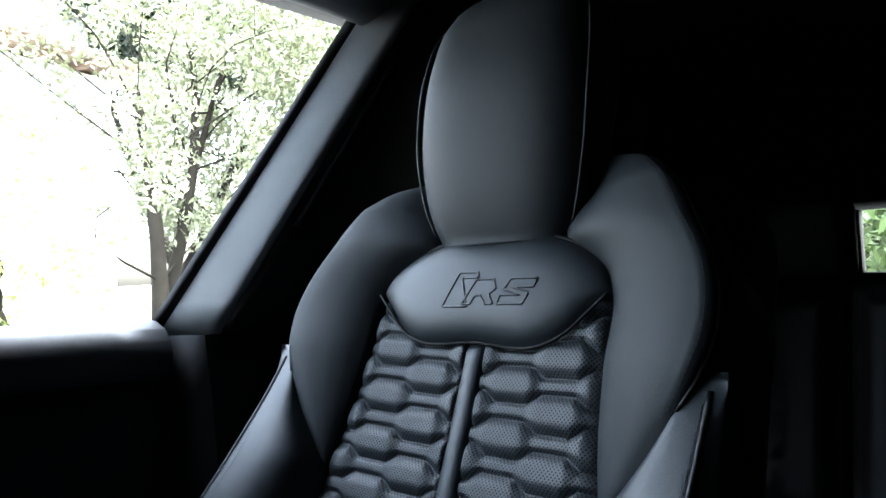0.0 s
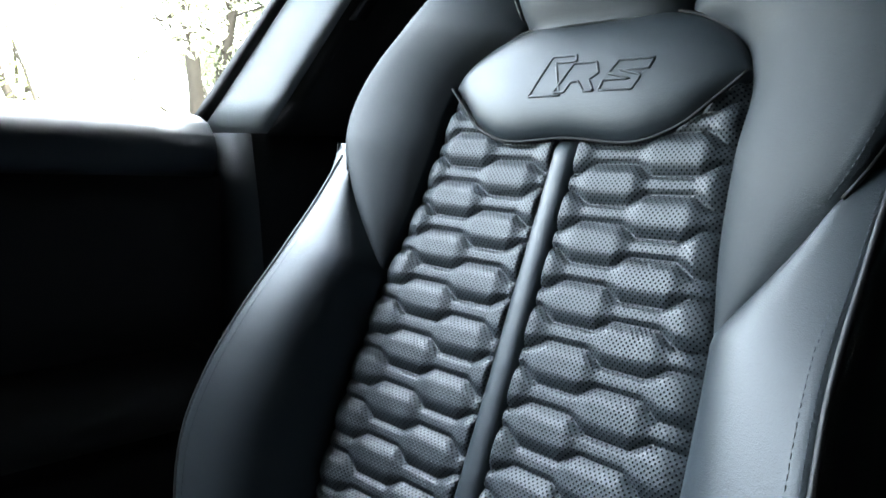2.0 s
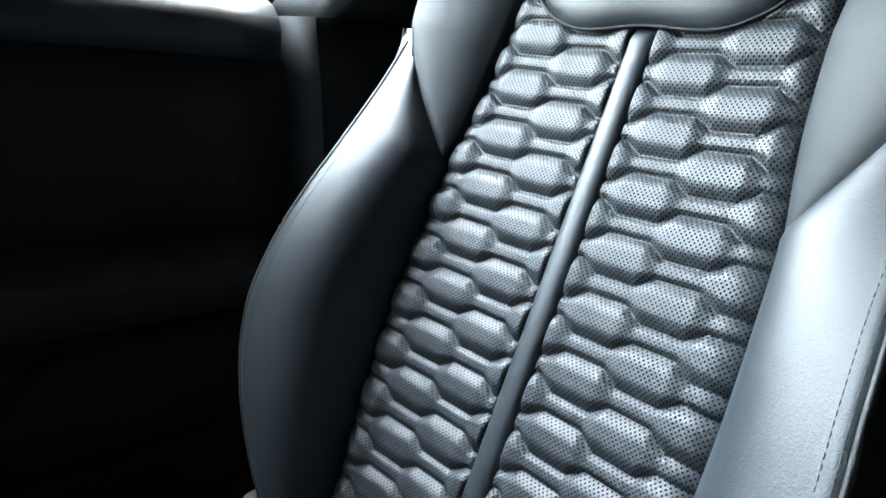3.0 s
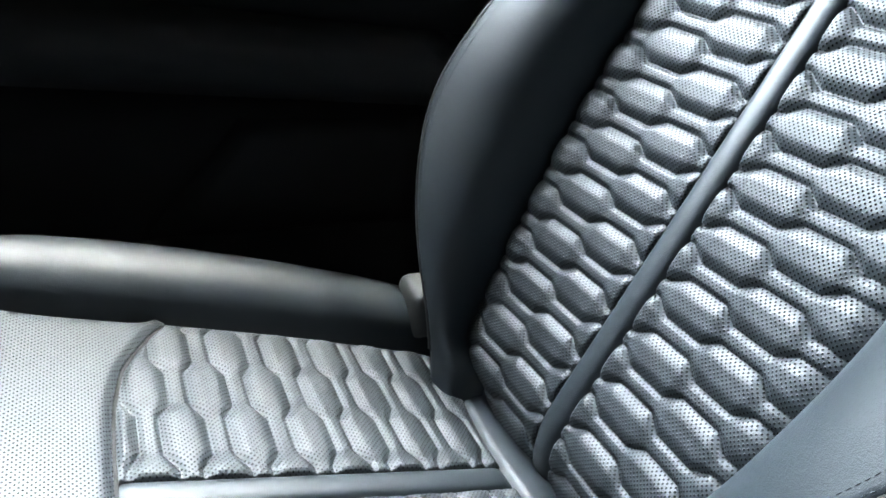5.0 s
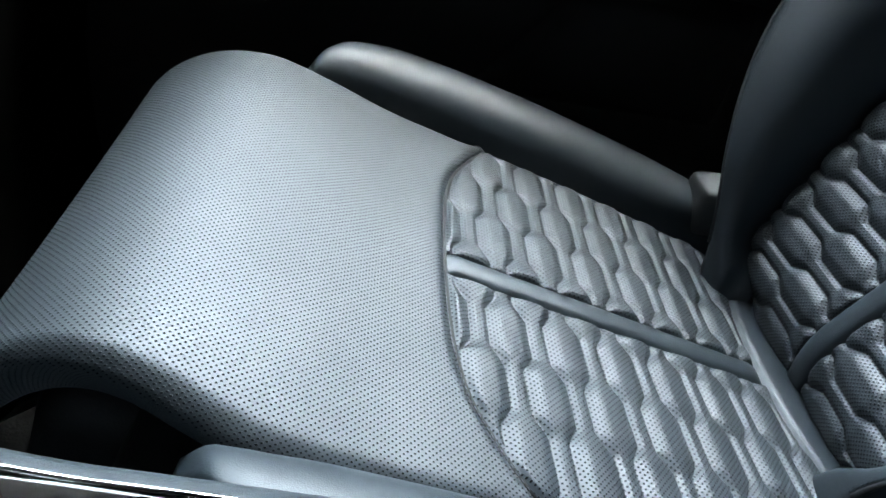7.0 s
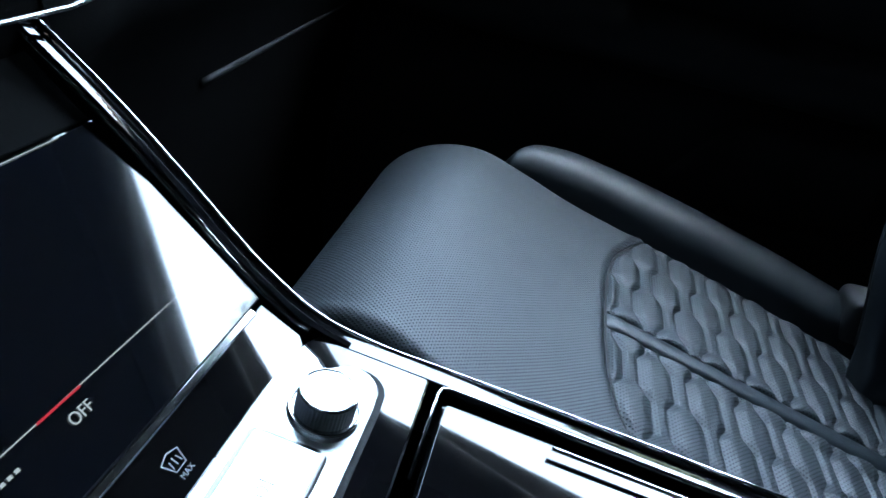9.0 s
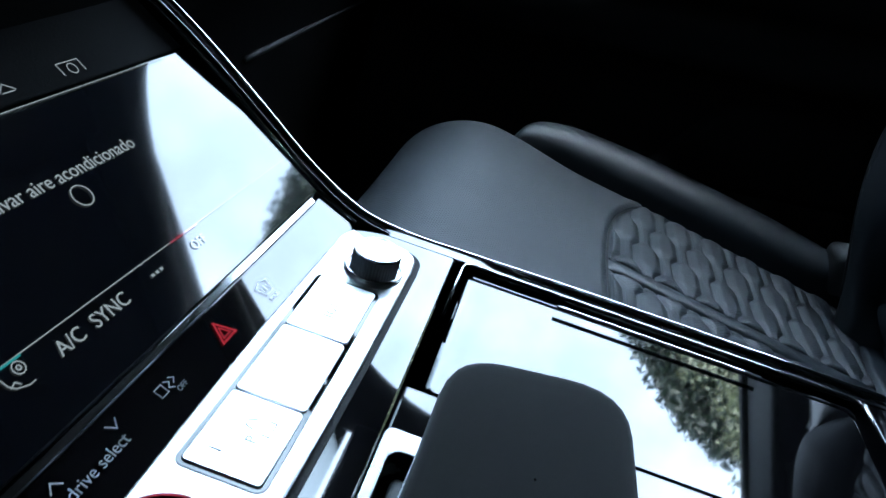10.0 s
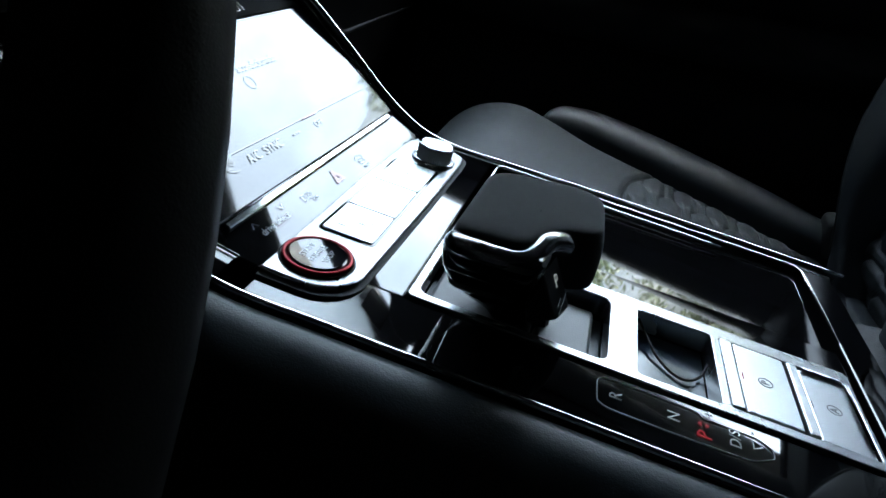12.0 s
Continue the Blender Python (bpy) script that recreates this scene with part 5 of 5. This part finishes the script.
emboss("badge_line", [(0.076, 0.6195), (0.058, 0.6465), (0.030, 0.6465), (0.0275, 0.642), (0.052, 0.642), (0.038, 0.6195)])
emboss("badge_line", [(0.046, 0.6215), (0.030, 0.6405), (0.004, 0.6405), (-0.001, 0.633), (0.008, 0.629), (0.000, 0.6215), (0.011, 0.6215), (0.020, 0.628), (0.028, 0.628), (0.034, 0.6215)])
emboss("badge_line", [(-0.006, 0.6215), (-0.040, 0.6215), (-0.047, 0.630), (-0.022, 0.634), (-0.052, 0.634), (-0.056, 0.6405), (-0.020, 0.6405), (-0.012, 0.632), (-0.036, 0.628), (-0.008, 0.628)])

# ---- outside ----
gravel = surface("ground_gravel", (0.14, 0.142, 0.142), 0.9, grain=0.8, grain_scale=30, vary=0.2, vary_scale=0.8)
render_white = surface("house_render", (0.52, 0.54, 0.55), 0.85, grain=0.4, grain_scale=60, vary=0.08, vary_scale=1.2)
tile_mat = surface("roof_tile", (0.22, 0.16, 0.12), 0.85, grain=0.5, grain_scale=40, vary=0.35, vary_scale=6)
bark = surface("bark", (0.022, 0.019, 0.015), 0.9, spec=0.08, grain=0.9, grain_scale=25, vary=0.35, vary_scale=7)
wood_dark = surface("eaves_wood", (0.14, 0.09, 0.06), 0.8, vary=0.25, vary_scale=10)


def leaf_material(name, colour, spread=0.45):
    m, t, n, l, p = nodes_of(name)
    geo = n.new("ShaderNodeNewGeometry")
    mix = n.new("ShaderNodeMix")
    mix.data_type = "RGBA"
    mix.inputs["A"].default_value = (*[c * (1 - spread) for c in colour], 1)
    mix.inputs["B"].default_value = (*[c * (1 + spread) for c in colour], 1)
    l.new(geo.outputs["Random Per Island"], mix.inputs["Factor"])
    l.new(mix.outputs["Result"], p.inputs["Base Color"])
    p.inputs["Roughness"].default_value = 0.55
    return m


leaf_light = leaf_material("leaf_light", (0.17, 0.19, 0.10))
leaf_pale = leaf_material("leaf_pale", (0.19, 0.205, 0.12))
leaf_lime = leaf_material("leaf_lime", (0.24, 0.31, 0.07))
leaf_green = leaf_material("leaf_green", (0.06, 0.095, 0.022))
leaf_dark = leaf_material("leaf_dark", (0.018, 0.032, 0.014))

ground = mesh_object("ground", [(-400, -400, GROUND), (400, -400, GROUND), (400, 400, GROUND), (-400, 400, GROUND)], [[0, 1, 2, 3]], gravel, smooth=False)
tagged(ground, "pale gravel ground around the car", "ground", "", "structure")


def leaves(rng, centres, radius, per, size):
    """Many small leaf blades scattered through clumps."""
    c = np.repeat(centres, per, 0)
    n = len(c)
    d = rng.normal(size=(n, 3))
    d /= np.linalg.norm(d, axis=1, keepdims=True)
    p = c + d * (radius * rng.random((n, 1)) ** 0.45)
    a = rng.normal(size=(n, 3))
    a /= np.linalg.norm(a, axis=1, keepdims=True)
    b = np.cross(a, rng.normal(size=(n, 3)))
    b /= np.linalg.norm(b, axis=1, keepdims=True)
    L = size * (0.6 + 0.8 * rng.random((n, 1)))
    v = np.stack([p - a * L, p + b * L * 0.35, p + a * L, p - b * L * 0.35], 1).reshape(-1, 3)
    f = np.arange(4 * n).reshape(-1, 4).tolist()
    return v, f


def limb(P, rng, start, end, r0, r1, bend=0.12, n=7):
    pts = []
    a, b = Vector(start), Vector(end)
    off = Vector(rng.normal(size=3)) * bend * (b - a).length
    for k in range(n):
        q = k / (n - 1)
        pts.append((a.lerp(b, q) + off * math.sin(math.pi * q), r0 + (r1 - r0) * q))
    verts, faces = P
    sides = 8
    base = len(verts)
    for k, (p, r) in enumerate(pts):
        d = (pts[min(k + 1, n - 1)][0] - pts[max(k - 1, 0)][0]).normalized()
        s1 = d.orthogonal().normalized()
        s2 = d.cross(s1)
        for j in range(sides):
            w = 2 * math.pi * j / sides
            verts.append(tuple(p + (s1 * math.cos(w) + s2 * math.sin(w)) * r * (1 + 0.12 * math.sin(3 * w + k))))
    for k in range(n - 1):
        for j in range(sides):
            j2 = (j + 1) % sides
            faces.append([base + k * sides + j, base + k * sides + j2, base + (k + 1) * sides + j2, base + (k + 1) * sides + j])
    return pts


def tree(at, height, spread, stems, leaf, label, seed, clumps=90, per=70, size=0.09, crown_low=0.35, shape=1.0, lines=None, shift=0.0, twig=0.035):
    rng = np.random.default_rng(seed)
    root = thing("tree", label, "tree", "trees outside", at)
    P = ([], [])
    tips = []
    for s in range(stems):
        a = 2 * math.pi * s / stems + rng.random()
        if lines:
            main = limb(P, rng, lines[s][0], lines[s][1], lines[s][2], lines[s][3], 0.035, 9)
        else:
            main = None
        foot = Vector((0.22 * math.cos(a) * (stems > 1), 0.22 * math.sin(a) * (stems > 1), 0))
        top = Vector((spread * 0.35 * math.cos(a), spread * 0.35 * math.sin(a), height * 0.62))
        main = main or limb(P, rng, foot, top, 0.10 + 0.012 * height, 0.04, 0.05, 9)
        for k in range(9):
            q = 0.35 + 0.65 * rng.random()
            p = main[int(q * 8)][0]
            b = rng.random() * 2 * math.pi
            e = p + Vector((math.cos(b), math.sin(b), 0.55 + 0.5 * rng.random())) * (spread * (0.25 + 0.35 * rng.random()))
            tw = limb(P, rng, p, e, twig, twig * 0.22, 0.15, 6)
            tips += [tw[-1][0], tw[3][0]]
    trunk = mesh_object("trunk", P[0], P[1], bark, root, "rough grey brown bark")
    c = []
    for k in range(clumps):
        z = crown_low + (1 - crown_low) * rng.random()
        rad = spread * 0.5 * (math.sin(math.pi * min(1, max(0.02, (z - crown_low) / (1 - crown_low) * 0.85 + 0.12))) ** 0.7 if shape > 0.5 else (1.05 - z))
        a, r = rng.random() * 2 * math.pi, rad * rng.random() ** 0.5
        c.append((r * math.cos(a), r * math.sin(a) + shift * (0.4 + z), height * z))
    c = np.array(c + [tuple(t) for t in tips])
    v, f = leaves(rng, c, spread * 0.055 + 0.11, per, size)
    mesh_object("crown", v, f, leaf, root, "loose crown of small leaves", smooth=False)
    return root


STEMS = [((0, 0.0, 0.0), (0.05, 0.16, 3.9), 0.13, 0.05), ((0, -0.05, 0.9), (-0.1, -0.55, 4.6), 0.09, 0.035), ((0.05, -0.02, 0.8), (0.2, -1.75, 3.9), 0.085, 0.03), ((0.0, -0.2, 1.6), (-0.3, -1.1, 4.9), 0.06, 0.025)]
tree((8.0, -3.45, GROUND), 7.4, 4.2, 4, leaf_pale, "airy tree with slender forking stems and pale leaves", 3, 200, 190, 0.05, 0.27, lines=STEMS, shift=-1.9, twig=0.016)
tree((8.6, -2.1, GROUND), 3.4, 2.2, 1, leaf_lime, "leafy light green young tree", 5, 40, 30, 0.055, 0.25)
tree((25.0, -4.5, GROUND), 13.0, 7.0, 1, leaf_green, "tall green tree behind the white house", 8, 90, 60, 0.16, 0.3)
tree((13.5, -17.0, GROUND), 9.0, 7.0, 1, leaf_light, "broad pale green tree beyond the driveway", 11, 110, 40, 0.10, 0.15)
tree((10.5, -9.2, GROUND), 7.6, 5.0, 1, leaf_light, "pale green tree with loose foliage", 23, 110, 40, 0.07, 0.2)
tree((1.6, -10.0, GROUND), 6.5, 7.5, 1, leaf_green, "broad green tree behind the car", 19, 320, 140, 0.10, 0.02)

tree((15.6, -8.6, GROUND), 11.6, 7.6, 1, leaf_dark, "tall dark pine above the pale trees", 31, 260, 170, 0.13, 0.58)

# unseen dark roof and end wall, added to hold sky light off the seat bolsters
shade_mat = surface("shade_dark", (0.012, 0.012, 0.012), 0.9, spec=0.1, grain=0.4, grain_scale=20, vary=0.3, vary_scale=1.5)
# the roof's edge slants so that the console's reflections still reach the sky
roof = prism("shade_roof", [(-6.0, -4.0), (1.36, -4.0), (0.45, 3.6), (-6.0, 3.6)], 2.0, 2.1, shade_mat, None, "", 0.01)
tagged(roof, "unseen dark slab added above the car to shade the seat", "carport", "", "structure")
# added light blocker: cuts off the low sky in front of the windscreen
block("shade_wall", (-6.0, 3.45, GROUND), (2.3, 3.6, 7.0), shade_mat, "unseen tall dark wall added to block the sky ahead", 0.01, "structure", "carport")

# white house: a low wing with open eaves, a taller block behind it
house = thing("house", "white rendered house with tiled eaves on wooden rafters", "house", at=(14.4, -2.0, GROUND))
HM = Matrix.Translation((12.96, -3.15, 0)) @ Matrix.Rotation(math.atan2(-2.25, 0.74) + math.pi / 2, 4, "Z")   # local y runs back along the eaves, x away from the car
def house_box(name, lo, hi, mat, label="", bevel=0.02):
    return under(house, box_part(name, lo, hi, mat, None, label, bevel, 2, HM))


house_box("house_wall", (0.75, -2.9, GROUND), (6.0, 8.0, 5.0), render_white, "white rendered wall")
house_box("house_wall", (2.6, -3.9, GROUND), (8.0, -1.6, 8.6), render_white, "taller white rendered block")
house_box("eaves_board", (0.02, -3.1, 5.10), (6.2, 8.2, 5.15), wood_dark, "dark eaves board", 0.01)
for k in range(13):
    house_box("rafter", (0.05, -2.9 + 0.85 * k, 4.98), (0.80, -2.74 + 0.85 * k, 5.10), wood_dark, "", 0.01)
for k in range(36):
    y = -3.0 + 0.31 * k
    under(house, tube("roof_tile", [HM @ Vector((-0.06, y, 5.20)), HM @ Vector((2.55, y, 5.42))], 0.08, tile_mat, None, "", 8, 0.6))
